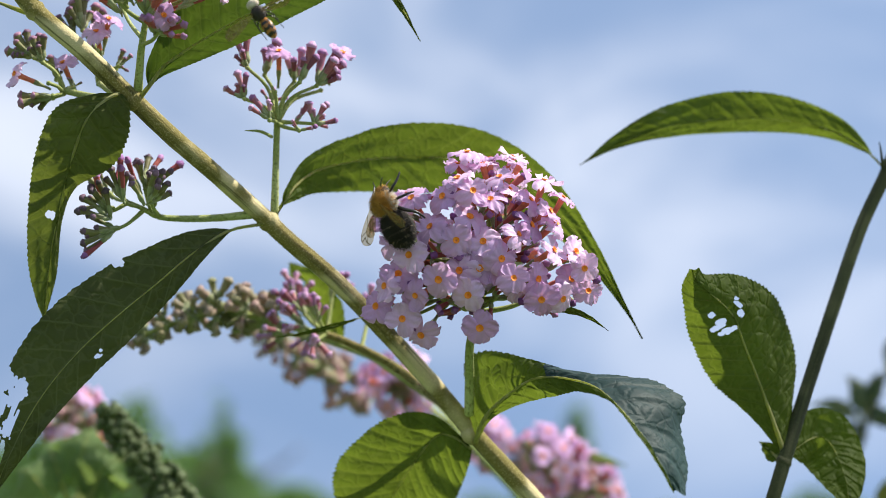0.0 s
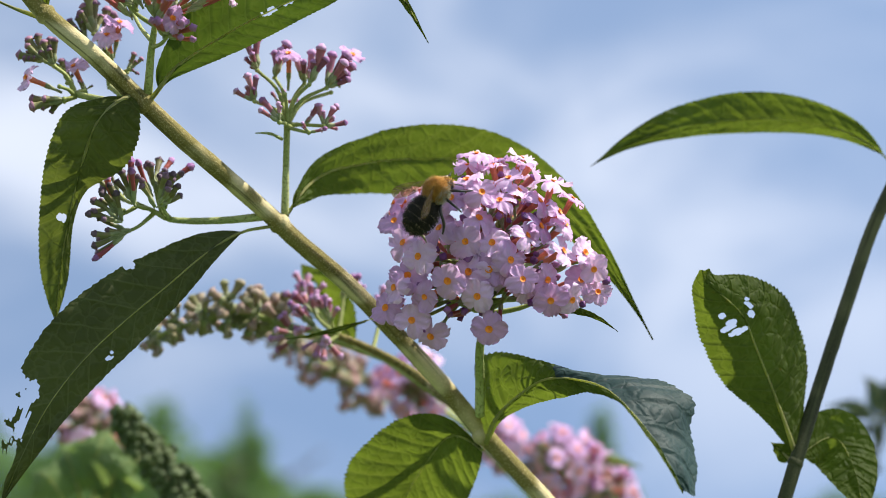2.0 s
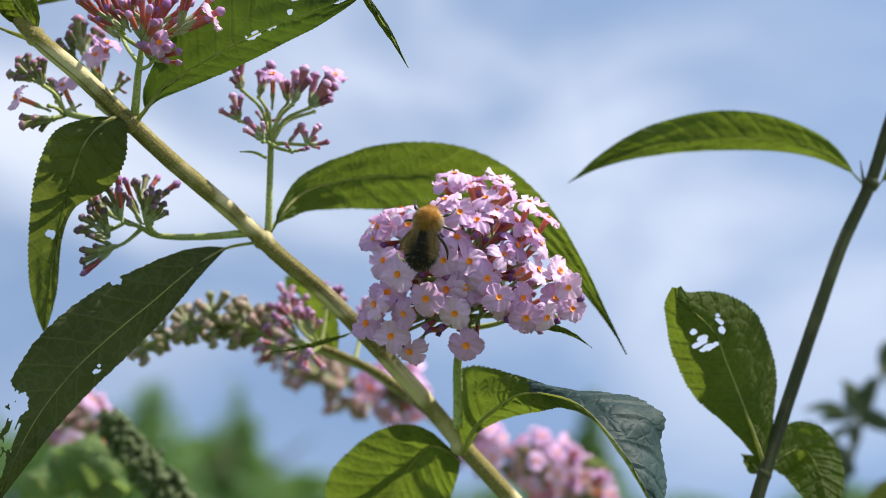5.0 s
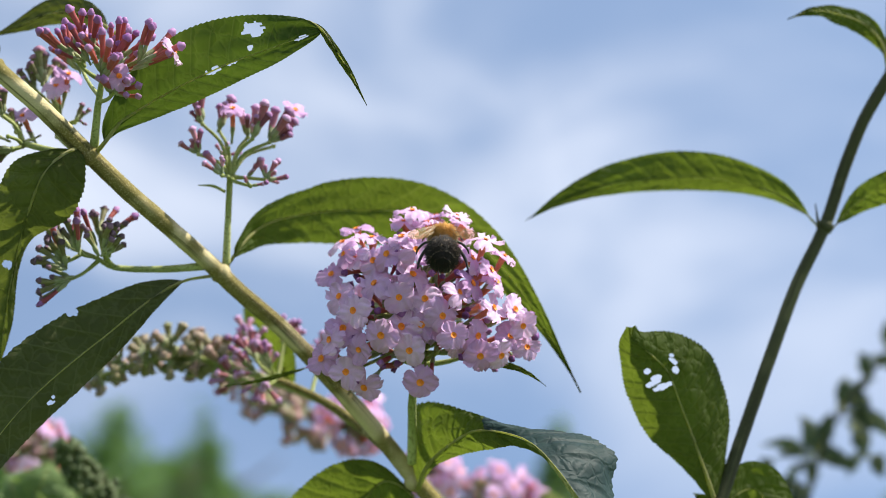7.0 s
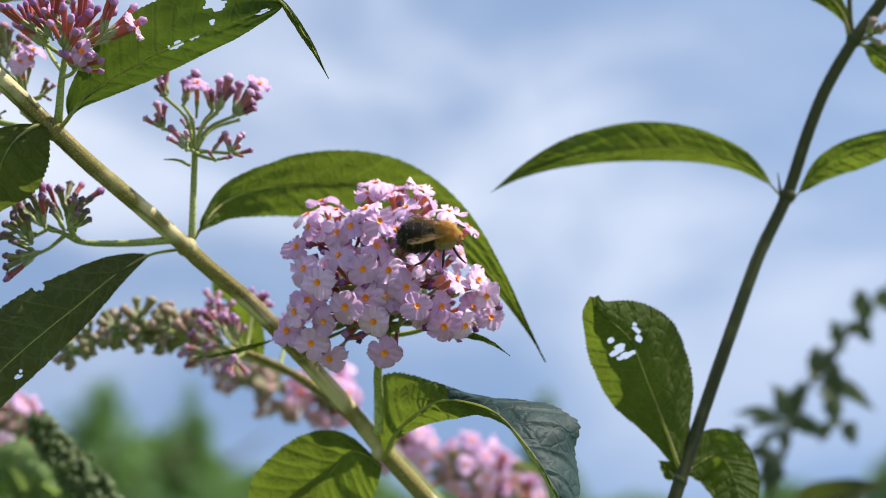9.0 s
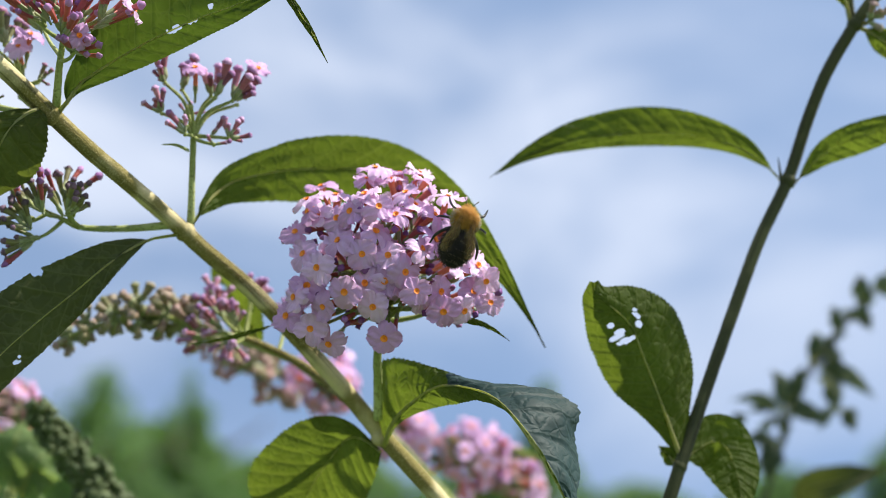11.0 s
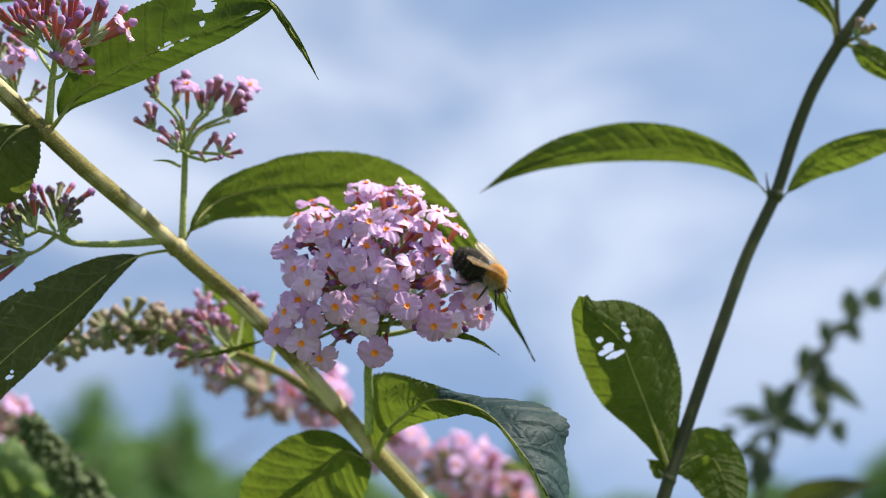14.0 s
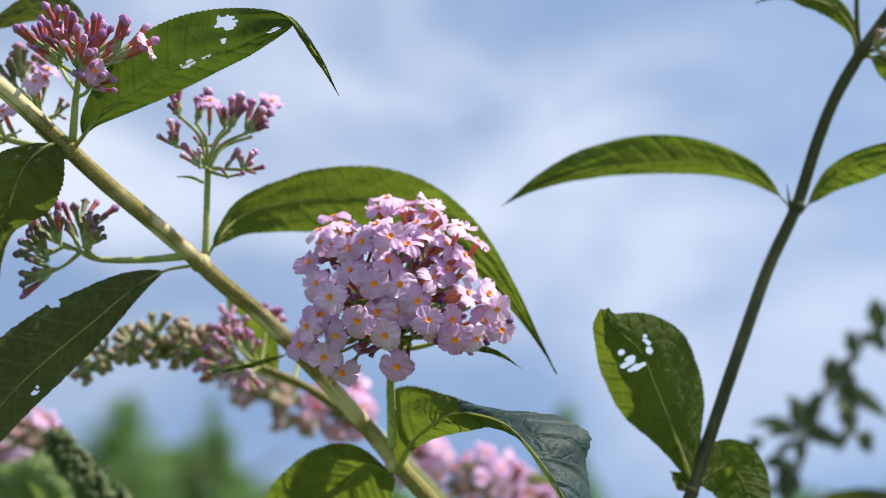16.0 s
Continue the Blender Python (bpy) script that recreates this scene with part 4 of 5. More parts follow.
# ---- the flower head ----
HEAD_FOOT = (0.0096, 0.0192, 1.5463)
HEAD_TOP = (0.0111, 0.003, 1.5721)
bm = bmesh.new()
tube(bm, [HEAD_FOOT, (0.0092, 0.013, 1.5539), (0.0089, 0.005, 1.5613), HEAD_TOP, (0.0094, 0.003, 1.5873)], [0.0012, 0.0011, 0.001, 0.0009, 0.0006], 24, 9, lumps=0.06)
part("flower_stalk", bm, STEM_GREEN, main)
HEAD = [
    # root, base, way, count, spread
    ((0.0091, 0.002, 1.5801), (0.0093, -0.007, 1.5936), (0.0, -0.45, 1.0), 8, 54),
    ((0.0097, 0.003, 1.5817), (0.0186, -0.001, 1.5946), (0.45, -0.3, 1.0), 8, 54),
    ((0.0105, 0.003, 1.579), (0.0245, -0.001, 1.5859), (0.9, -0.5, 0.4), 7, 54),
    ((0.0095, 0.002, 1.5732), (-0.0056, -0.005, 1.581), (-0.9, -0.5, 0.3), 7, 54),
    ((0.0096, 0.001, 1.5758), (0.0034, -0.014, 1.5831), (-0.3, -1.0, 0.4), 7, 54),
    ((0.0096, 0.003, 1.5693), (-0.0051, -0.003, 1.5718), (-0.9, -0.6, -0.1), 7, 54),
    ((0.0101, 0.002, 1.5719), (0.0085, -0.015, 1.5746), (0.0, -1.0, 0.0), 7, 50),
    ((0.0103, 0.003, 1.5721), (0.0215, -0.011, 1.5765), (0.5, -0.9, 0.1), 7, 54),
    ((0.0105, 0.004, 1.5681), (0.0298, 0.001, 1.5741), (0.9, -0.45, 0.05), 7, 50),
    ((0.0093, 0.009, 1.5856), (0.0136, 0.017, 1.5959), (0.2, 0.6, 0.9), 8, 54),
    ((0.0098, 0.009, 1.5771), (0, 0.017, 1.5837), (-0.6, 0.8, 0.3), 8, 54),
    ((0.0098, 0.009, 1.5757), (0.0199, 0.017, 1.5818), (0.7, 0.8, 0.2), 8, 54),
    ((0.0082, 0.004, 1.5693), (0.0021, -0.012, 1.5694), (-0.4, -1.0, -0.15), 7, 50),
    ((0.0099, 0.003, 1.5693), (0.0159, -0.012, 1.5701), (0.3, -1.0, -0.15), 7, 50),
    ((0.0094, 0.003, 1.5693), (0.0035, -0.01, 1.5671), (-0.3, -1.0, -0.2), 4, 45),
    ((0.01, 0.003, 1.5762), (0.0145, -0.014, 1.5843), (0.25, -1.0, 0.5), 8, 50),
    ((0.0104, 0.003, 1.5707), (0.025, -0.008, 1.5738), (0.6, -0.9, -0.1), 7, 54),
    ((0.0095, 0.006, 1.5711), (0.0093, 0.002, 1.576), (0.0, -0.9, 0.2), 6, 70),
    ((0.0095, 0.006, 1.5697), (0.0042, 0.002, 1.5702), (-0.3, -0.9, -0.2), 6, 70),
    ((0.0094, 0.003, 1.5817), (0.0143, 0.004, 1.599), (0.2, 0.1, 1.0), 7, 50),
    ((0.0098, 0.003, 1.5762), (0.0185, -0.008, 1.5829), (0.6, -0.8, 0.4), 6, 50),
    ((0.0097, 0.003, 1.5734), (0.0121, -0.012, 1.5792), (0.1, -1.0, 0.2), 6, 55),
    ((0.0095, 0.004, 1.5791), (0.0072, 0.002, 1.5898), (-0.1, -0.4, 1.0), 6, 60),
]
for n, (root, base, way, count, spread) in enumerate(HEAD):
    front = way[1] < -0.25
    base = Vector(root).lerp(Vector(base), 0.66 if front else 0.95)
    way = (way[0], way[1], max(way[2], 0.0))
    cyme(main, root, base, way, 4 if front else max(4, count - 2), 38, FLORETS, 300 + n, 0.9, reach=0.0045, radius=0.0006, name="flower_cyme", label="dense lilac florets with orange throats",
         extra=BUDS + BUDS_VIOLET * 2, extra_share=0.85 if front else 0.3)

# the open florets of the front, millimetres across and up from the middle of the head
OPEN = ((-17.5, 24.7), (-20.3, 20.1), (-16.9, 15.0), (-13.4, 20.5), (-6.4, 25.2), (-4.5, 27.6), (-6.5, 19.5), (-0.8, 25.1), (6.0, 27.6), (7.6, 24.4), (2.9, 20.8), (10.0, 15.9), (5.3, 18.2), (12.8, 20.5), (17.6, 18.1), (14.4, 13.5), (15.8, 11.0), (-22.3, 11.3), (-19.8, 5.3), (-11.9, 8.3), (-3.4, 10.5), (7.4, 7.1), (3.8, 1.3), (-0.7, -0.7), (-5.0, -1.3), (-9.5, -4.1), (-18.5, -1.9), (-23.2, -8.2), (6.6, -3.3), (12.1, -2.2), (17.7, -6.2), (19.8, -1.0), (24.1, -2.5), (22.5, 1.3), (-3.0, -6.8), (-17.1, -11.7), (-12.8, -14.5), (-0.1, -13.5), (-14.4, -6.9), (-0.2, 5.0), (-21.3, -4.7), (-16.2, 1.6), (10.3, 9.8), (-6.1, 4.7), (1.0, 14.6), (15.5, 4.5), (20.5, 5.0), (13.0, -7.0), (-9.5, 15.0), (-3.0, 16.0))
FORKS = ((-5, 21), (4, 22), (13, 16), (-19, 7), (-6, 6), (6, 6), (20, -1), (10, -3), (-3, -4), (-18, -6), (-14, -13), (0, -12))
MIDDLE = Vector((0.0105, 0.004, 1.575))


def open_cyme(fork, places, seed, label):
    """A fork of the head: its stalk, a foot for each floret, and the florets, which look outwards and towards the light."""
    rnd = random.Random(seed)
    root = Vector((0.0096, 0.003, 1.575 + 0.0004 * fork[1]))
    node = MIDDLE + Vector((fork[0] * 0.00042, -0.004, fork[1] * 0.00042 + 0.001))
    bm = bmesh.new()
    tube(bm, [root, root.lerp(node, 0.5) + Vector((0, -0.001, 0.0006)), node], [0.0008, 0.0007, 0.0006], 6, 7)
    florets = []
    for x, z in places:
        u, w = x / 29, (z - 4) / 27
        y = -0.024 * math.sqrt(max(0.06, 1 - u * u - w * w)) + rnd.uniform(-0.002, 0.0035)
        spot = MIDDLE + Vector((x * 0.001, y, z * 0.001))
        way = Vector((u, -0.55, w + 0.1)).normalized() + Vector((rnd.uniform(-0.65, 0.65), -0.40 - 0.2 * (z < 8), rnd.uniform(-0.55, 0.5)))
        if z > 18:
            way += Vector((0, 0.05, 0.75))
        if x > 5 and z > 2:
            way += Vector((0.6, 0.25, 0.2))
        way.normalize()
        size = rnd.uniform(0.90, 1.12)
        foot = spot - way * 0.0101 * size
        tube(bm, [node, node.lerp(foot, 0.6) - way * 0.001, foot], [0.0005, 0.00042, 0.0004], 5, 6)
        florets.append((aim(foot, way, rnd.uniform(0, 6.28), size), rnd.randrange(len(FLORETS))))
        for _ in range(rnd.randrange(4)):
            side = (way + Vector((rnd.uniform(-0.9, 0.9), rnd.uniform(-0.3, 0.3), rnd.uniform(-0.9, 0.9)))).normalized()
            florets.append((aim(foot, side, rnd.uniform(0, 6.28), rnd.uniform(0.7, 0.95)), -1 - rnd.randrange(3)))
    ob = part("flower_cyme", bm, STEM_GREEN, main, label, pivot=root)
    for m, kind in florets:
        if kind < 0:
            piece("bud", (BUDS_VIOLET if rnd.random() < 0.55 else BUDS)[-1 - kind], m, ob)
        else:
            piece("floret", FLORETS[kind], m, ob)
    return ob


for n, fork in enumerate(FORKS):
    near = [p for p in OPEN[4:] if min(FORKS, key=lambda q: (q[0] - p[0]) ** 2 + (q[1] - p[1]) ** 2) == fork]
    open_cyme(fork, near, 360 + n, "dense lilac florets with orange throats")
side_cyme = open_cyme((-16, 19), OPEN[:4] + ((-12.5, 14.0), (-19.5, 15.5)), 380, "lilac florets bending under the bee")

# ---- the second branch ----
BASE2 = (0.06, 0.075, -0.02)
second = thing("buddleia_branch", BASE2, label="dark olive buddleia stem with pairs of green leaves", category="shrub branch")
bm = bmesh.new()
tube(bm, [BASE2, (0.052, 0.06, 0.6), (0.048, 0.045, 1.1), (0.053, 0.028, 1.36), (0.062, 0.02, 1.45), (0.0704, 0.0256, 1.4926), (0.0791, 0.0224, 1.5208), (0.0846, 0.0224, 1.5389), (0.0907, 0.0256, 1.557), (0.0984, 0.0272, 1.58), (0.1049, 0.0288, 1.5984), (0.112, 0.0288, 1.6145), (0.1162, 0.0256, 1.6297), (0.1204, 0.0224, 1.6421),
          (0.1269, 0.0192, 1.6546), (0.1333, 0.016, 1.6643), (0.1403, 0.0128, 1.6758)], [0.006, 0.004, 0.0019, 0.0014, 0.00145, 0.0016, 0.0017, 0.0016], 460, 12, lumps=0.04)
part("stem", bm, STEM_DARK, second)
for at, r in (((0.0846, 0.0224, 1.5389), 0.0019), ((0.1122, 0.0288, 1.6145), 0.0022), ((0.1269, 0.0192, 1.6546), 0.0021)):
    bm = bmesh.new()
    bmesh.ops.create_icosphere(bm, subdivisions=2, radius=r)
    for v in bm.verts:
        v.co = v.co * (1 + 0.15 * noise.noise(v.co * 700)) + Vector(at)
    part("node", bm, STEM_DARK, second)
leaf(second, [(0.111, 0.0288, 1.6133), (0.1079, 0.0304, 1.6176), (0.0995, 0.0336, 1.6239), (0.0871, 0.0352, 1.6268), (0.0721, 0.0352, 1.6264), (0.0569, 0.032, 1.6227), (0.0451, 0.0304, 1.6178), (0.0347, 0.0288, 1.6108)],
     0.0040, 0.0070, [(-0.1, -1, -0.6), (0, -1, -0.65), (0, -1, -0.5)], fold=-14, peak=0.45, tip=1.2, petiole=0.06, ruffle=0.0002, ribs=0.0001, seed=31, label="arching green leaf tapering to a fine tip")
draped_leaf(second, [(0.0851, 0.024, 1.54), (0.0829, 0.021, 1.5448), (0.0783, 0.016, 1.554), (0.0732, 0.011, 1.5637), (0.0693, 0.007, 1.5707), (0.0643, 0.004, 1.5745), (0.0601, 0.002, 1.5772), (0.0595, 0.001, 1.5798)],
            [(0.0846, 0.024, 1.5404), (0.0811, 0.023, 1.5443), (0.0742, 0.019, 1.5502), (0.0664, 0.016, 1.556), (0.0611, 0.012, 1.5637), (0.0586, 0.009, 1.5698), (0.0572, 0.005, 1.5762), (0.0584, 0.002, 1.5802)],
            [(0.0853, 0.024, 1.5402), (0.0871, 0.026, 1.5491), (0.0873, 0.023, 1.5601), (0.0854, 0.019, 1.5688), (0.0815, 0.015, 1.5759), (0.0762, 0.011, 1.5793), (0.0696, 0.008, 1.5807), (0.0625, 0.004, 1.5795), (0.0604, 0.001, 1.5804)],
            seed=33, bow=0.10, holes=((0.66, 0.22, 0.012, 0.22), (0.69, 0.42, 0.010, 0.16), (0.71, 0.30, 0.016, 0.10), (0.755, 0.42, 0.010, 0.08), (0.70, -0.18, 0.022, 0.05), (0.735, -0.28, 0.018, 0.05), (0.76, -0.36, 0.010, 0.05)),
            label="broad upright green leaf with torn holes")
leaf(second, [(0.0852, 0.024, 1.5393), (0.0898, 0.0288, 1.5436), (0.0961, 0.032, 1.5463), (0.0994, 0.0288, 1.5399), (0.1006, 0.0224, 1.528)], 0.0072, 0.0082, [(0.1, -1, -0.3), (0.1, -1, -0.4)], fold=-12, peak=0.45, tip=0.8, seed=35, rows=60, ribs=0.00008, label="green leaf drooping from the lower node")
leaf(second, [(0.084, 0.024, 1.5392), (0.0825, 0.0272, 1.5416), (0.0811, 0.0288, 1.5431), (0.0803, 0.0304, 1.5442)], 0.0022, 0.0022, FACE, fold=-10, seed=36, rows=30, cols=5, label="tiny green leaf at the lower node")
leaf(second, [(0.1131, 0.0288, 1.6125), (0.1164, 0.0288, 1.6169), (0.1226, 0.0272, 1.6229), (0.132, 0.024, 1.6269), (0.1428, 0.0208, 1.63), (0.1539, 0.0192, 1.6302)], 0.0040, 0.0048, [(0.1, -1, -0.4), (0, -1, -0.3)], fold=-16, peak=0.4, ribs=0.0001, seed=37, label="green leaf with a sunlit blade")
leaf(second, [(0.1256, 0.0192, 1.6552), (0.1234, 0.0176, 1.6611), (0.1178, 0.0144, 1.6649), (0.1097, 0.0112, 1.6659), (0.1032, 0.008, 1.6649), (0.0965, 0.0064, 1.6617)], 0.0030, 0.0030, [(0, -1, -0.3), (0, -1, 0.3)], fold=-14, seed=39, rows=60, label="young green leaf curling at its tip")
leaf(second, [(0.1279, 0.0192, 1.6537), (0.1308, 0.0176, 1.6518), (0.1364, 0.0144, 1.6466), (0.1431, 0.0128, 1.6397)], 0.0036, 0.0036, FACE, fold=-14, seed=40, rows=50, label="young green leaf in the sun")
cyme(second, (0.1273, 0.0192, 1.6547), (0.1308, 0.016, 1.6556), (0.8, -0.3, 0.35), 6, 50, BUDS_SHORT, 260, 0.8, reach=0.002, radius=0.0006, name="bud_cyme", label="pale young buds in the sun", mat=STEM)
bm = bmesh.new()
tube(bm, [(0.1264, 0.0192, 1.6552), (0.1257, 0.0192, 1.6619), (0.1257, 0.0192, 1.6744)], [0.0008, 0.0007, 0.0006], 8, 7)
part("side_shoot", bm, STEM_DARK, second)
bm = bmesh.new()
tube(bm, [(0.11, 0.0272, 1.6132), (0.1092, 0.0256, 1.6165), (0.1087, 0.0256, 1.6195)], [0.0005, 0.0003, 0.0001], 6, 6)
part("stipule", bm, STEM_DARK, second)


# ---- blurred shrubs behind ----
def spike(via, points, count, meshes, seed, length, label, mat, girth=0.006, ring=4):
    """A drooping flower spike: a stalk to the ground and whorls of buds along it."""
    rnd = random.Random(seed)
    foot = (Vector(points[0]).x + 0.20, Vector(points[0]).y + 0.08, -0.02)
    ob = thing("buddleia_spike", foot, label=label, category="flowering stem")
    line = [Vector(p) for p in points]
    bm = bmesh.new()
    foot = Vector(foot)
    tube(bm, [foot, line[0] + Vector((0.16, 0.05, -0.30)), *(via or [line[0] + Vector((0.058, 0.02, -0.056))]), *line], [0.004, 0.003, 0.002, 0.0012, 0.0008], 80, 8, lumps=0.05)
    part("stem", bm, mat, ob)
    places = curve(points, count - 1)
    for k, c in enumerate(places):
        tan = (places[min(k + 1, count - 1)] - places[max(k - 1, 0)]).normalized()
        g = girth * (1 - 0.7 * k / count)
        for side in range(ring):
            a = side * 2 * math.pi / ring + (k % 2) * math.pi / 4 + rnd.uniform(-0.3, 0.3)
            o = tan.orthogonal().normalized()
            way = (Matrix.Rotation(a, 3, tan) @ o + tan * 0.7).normalized()
            cyme(ob, c, c + way * g * 0.5, way, 5, 55, meshes, seed * 100 + k * 4 + side, length * (1.1 - 0.4 * k / count), reach=g * 0.4, radius=0.0004, name="whorl", mat=mat)
    return ob


spike(((0.0992, 0.1900, 1.4662), (0.0423, 0.1900, 1.5265), (0.0133, 0.1900, 1.5554), (-0.0027, 0.1900, 1.5695), (-0.0163, 0.1900, 1.5787)), [(-0.0208, 0.19, 1.5703), (-0.0322, 0.18, 1.5759), (-0.0446, 0.165, 1.5795), (-0.0556, 0.15, 1.5847)], 6, BUDS_FADED, 61, 1.2, "drooping spike of faded pink buddleia flowers", STEM_GREEN, 0.008, 3)
spike(((0.0784, 0.0620, 1.4760), (0.0343, 0.0620, 1.5227), (0.0117, 0.0620, 1.5451), (-0.0007, 0.0620, 1.5561), (-0.0112, 0.0620, 1.5632)), [(-0.0425, 0.06, 1.5731), (-0.0533, 0.055, 1.5753), (-0.0648, 0.055, 1.573), (-0.075, 0.058, 1.5676)], 6, BUDS_SHORT, 62, 1.05, "drooping spike of grey-green buddleia buds", STEM_GREEN, 0.006, 3)
spike(None, [(-0.0671, 0.12, 1.5197), (-0.0762, 0.12, 1.5307), (-0.0851, 0.118, 1.5416), (-0.0940, 0.116, 1.5515)], 13, BUDS_DEEP, 63, 1.1, "dark green spike of closed buds", STEM_DARK, 0.0066, 4)


def far_head(at, radius, seed, label, via=()):
    """A flower head out of focus: a stalk and a dome of florets."""
    rnd = random.Random(seed)
    at = Vector(at)
    foot = Vector((at.x + 0.16, at.y + 0.06, -0.02))
    ob = thing("buddleia_plant", foot, label=label, category="plant", group="flowering plants behind the branch")
    bm = bmesh.new()
    tube(bm, [foot, at + Vector((0.13, 0.04, -0.30)), *(via or [at + Vector((0.05, 0.02, -0.055))]), at], [0.004, 0.003, 0.0022, 0.0012], 48, 7)
    part("stem", bm, STEM_GREEN, ob)
    for k, w in enumerate(cone_ways((0, -0.2, 1), 9, 105, rnd)):
        cyme(ob, at, at + w * radius * 0.55, w, 6, 65, FLORETS, seed * 50 + k, 1.1, reach=0.002, radius=0.0006, name="flower_cyme", extra=BUDS_FADED, extra_share=0.65)
    return ob


far_plants = []
for at, r, s in (((0.0183, 0.19, 1.5548), 0.003, 1), ((0.0376, 0.19, 1.55), 0.009, 2), ((0.0511, 0.2, 1.5394), 0.012, 3), ((-0.1214, 0.19, 1.5567), 0.008, 4), ((-0.0111, 0.165, 1.5701), 0.002, 5)):
    far_plants.append(far_head(at, r, s, "blurred lilac buddleia flower head", ((0.0951, 0.1650, 1.4681), (0.0408, 0.1650, 1.5257), (0.0130, 0.1650, 1.5534), (-0.0023, 0.1650, 1.5669), (-0.0153, 0.1650, 1.5757)) if s == 5 else ()))

# blurred leaves beside the far flower heads
leaf(far_plants[2], [(0.0511, 0.2, 1.5394), (0.0464, 0.2, 1.5508), (0.0556, 0.195, 1.5528), (0.0687, 0.2, 1.5511)], 0.0030, 0.0034, (0, -1, -0.4), rows=30, cols=5, seed=90, material=LEAF_PALE, label="blurred pale green leaf below the flowers")

# low leafy shrub at the back
BASE3 = (0.22, 0.36, -0.02)
third = thing("buddleia_branch", BASE3, label="small-leaved dark green shrub branch out of focus", category="shrub branch")
bm = bmesh.new()
tube(bm, [BASE3, (0.21, 0.34, 0.8), (0.175, 0.315, 1.4), (0.1673, 0.31, 1.5396), (0.1741, 0.31, 1.5635), (0.1791, 0.31, 1.5852), (0.188, 0.31, 1.6049), (0.2, 0.31, 1.6202), (0.2145, 0.31, 1.6381), (0.2341, 0.31, 1.6616)],
     [0.005, 0.004, 0.003, 0.002, 0.0016, 0.0014, 0.001], 60, 8)
part("stem", bm, STEM_DARK, third)
for n, (a, b, w) in enumerate((((0.1791, 0.31, 1.5852), (0.1703, 0.308, 1.6018), 0.006), ((0.1798, 0.31, 1.5864), (0.1856, 0.31, 1.6048), 0.005), ((0.1774, 0.31, 1.5839), (0.1555, 0.315, 1.5887), 0.0035), ((0.1791, 0.31, 1.5828), (0.1943, 0.31, 1.5793), 0.005),
                               ((0.1737, 0.31, 1.5611), (0.164, 0.308, 1.5723), 0.004), ((0.1752, 0.31, 1.5706), (0.1678, 0.308, 1.5559), 0.007), ((0.1582, 0.315, 1.576), (0.1585, 0.315, 1.5833), 0.004), ((0.188, 0.31, 1.6061), (0.192, 0.312, 1.62), 0.004),
                               ((0.1928, 0.31, 1.6112), (0.1996, 0.308, 1.5981), 0.0045), ((0.2, 0.31, 1.6189), (0.1951, 0.31, 1.6297), 0.004), ((0.2048, 0.31, 1.6253), (0.214, 0.308, 1.6207), 0.005), ((0.2097, 0.31, 1.6317), (0.2072, 0.31, 1.6451), 0.005),
                               ((0.1942, 0.315, 1.5985), (0.2015, 0.315, 1.5856), 0.006), ((0.2015, 0.315, 1.5868), (0.2088, 0.315, 1.5776), 0.006), ((0.188, 0.31, 1.6049), (0.218, 0.315, 1.5926), 0.005), ((0.2145, 0.31, 1.6381), (0.2243, 0.31, 1.6362), 0.006))):
    a, b = Vector(a), Vector(b)
    mid = a.lerp(b, 0.5) + Vector((0, -0.004, 0.003))
    leaf(third, [a, mid, b], w * 0.85, w * 0.85, (0.2 * math.sin(n * 2.1), -1, 0.3 * math.cos(n)), fold=-15, rows=24, cols=4, seed=50 + n, material=LEAF_GREY, teeth=0, label="" if n else "small dull leaf")
    turn = Matrix.Rotation(radians(70 if n % 2 else -65), 3, (0.1, 1, 0.2))
    tip = a + turn @ (b - a) * 0.8 + Vector((0, 0.012, 0))
    leaf(third, [a, a.lerp(tip, 0.5) + Vector((0, 0.004, 0.003)), tip], w * 0.75, w * 0.75, (0.3 * math.cos(n * 1.3), -1, 0.4), fold=-15, rows=24, cols=4, seed=70 + n, material=LEAF_GREY, teeth=0)
leaf(third, [(0.172, 0.262, 1.50), (0.1712, 0.26, 1.5436), (0.1839, 0.25, 1.5524), (0.2036, 0.25, 1.5584)], 0.007, 0.007, (0, -1, 0.1), rows=24, cols=4, seed=95, material=LEAF_DARK, teeth=0, petiole=0.5)
# leaves of the undergrowth, out of focus
under = thing("undergrowth_plant", (-0.13, 0.2, -0.02), label="blurred broad-leaved green plant below the flowers", category="plant")
bm = bmesh.new()
tube(bm, [(-0.13, 0.2, -0.02), (-0.13, 0.19, 0.8), (-0.128, 0.18, 1.42), (-0.1081, 0.15, 1.529)], [0.005, 0.004, 0.003, 0.002], 20, 8)
part("stem", bm, STEM_GREEN, under)
for n, (a, b, w) in enumerate((((-0.1081, 0.15, 1.529), (-0.1051, 0.15, 1.5518), 0.012), ((-0.1045, 0.15, 1.5275), (-0.0945, 0.145, 1.5413), 0.010), ((-0.1116, 0.15, 1.5288), (-0.1214, 0.155, 1.5463), 0.012), ((-0.1147, 0.15, 1.5252), (-0.1281, 0.15, 1.5367), 0.012), ((-0.1064, 0.15, 1.5291), (-0.092, 0.15, 1.5332), 0.010))):
    a, b = Vector(a), Vector(b)
    leaf(under, [a, a.lerp(b, 0.5) + Vector((0, -0.006, 0.004)), b], w, w, (0.3 * math.sin(n * 2.1), -1, 0.4), fold=-15, rows=30, cols=5, seed=80 + n, material=LEAF_PALE, label="" if n else "broad blurred leaf")


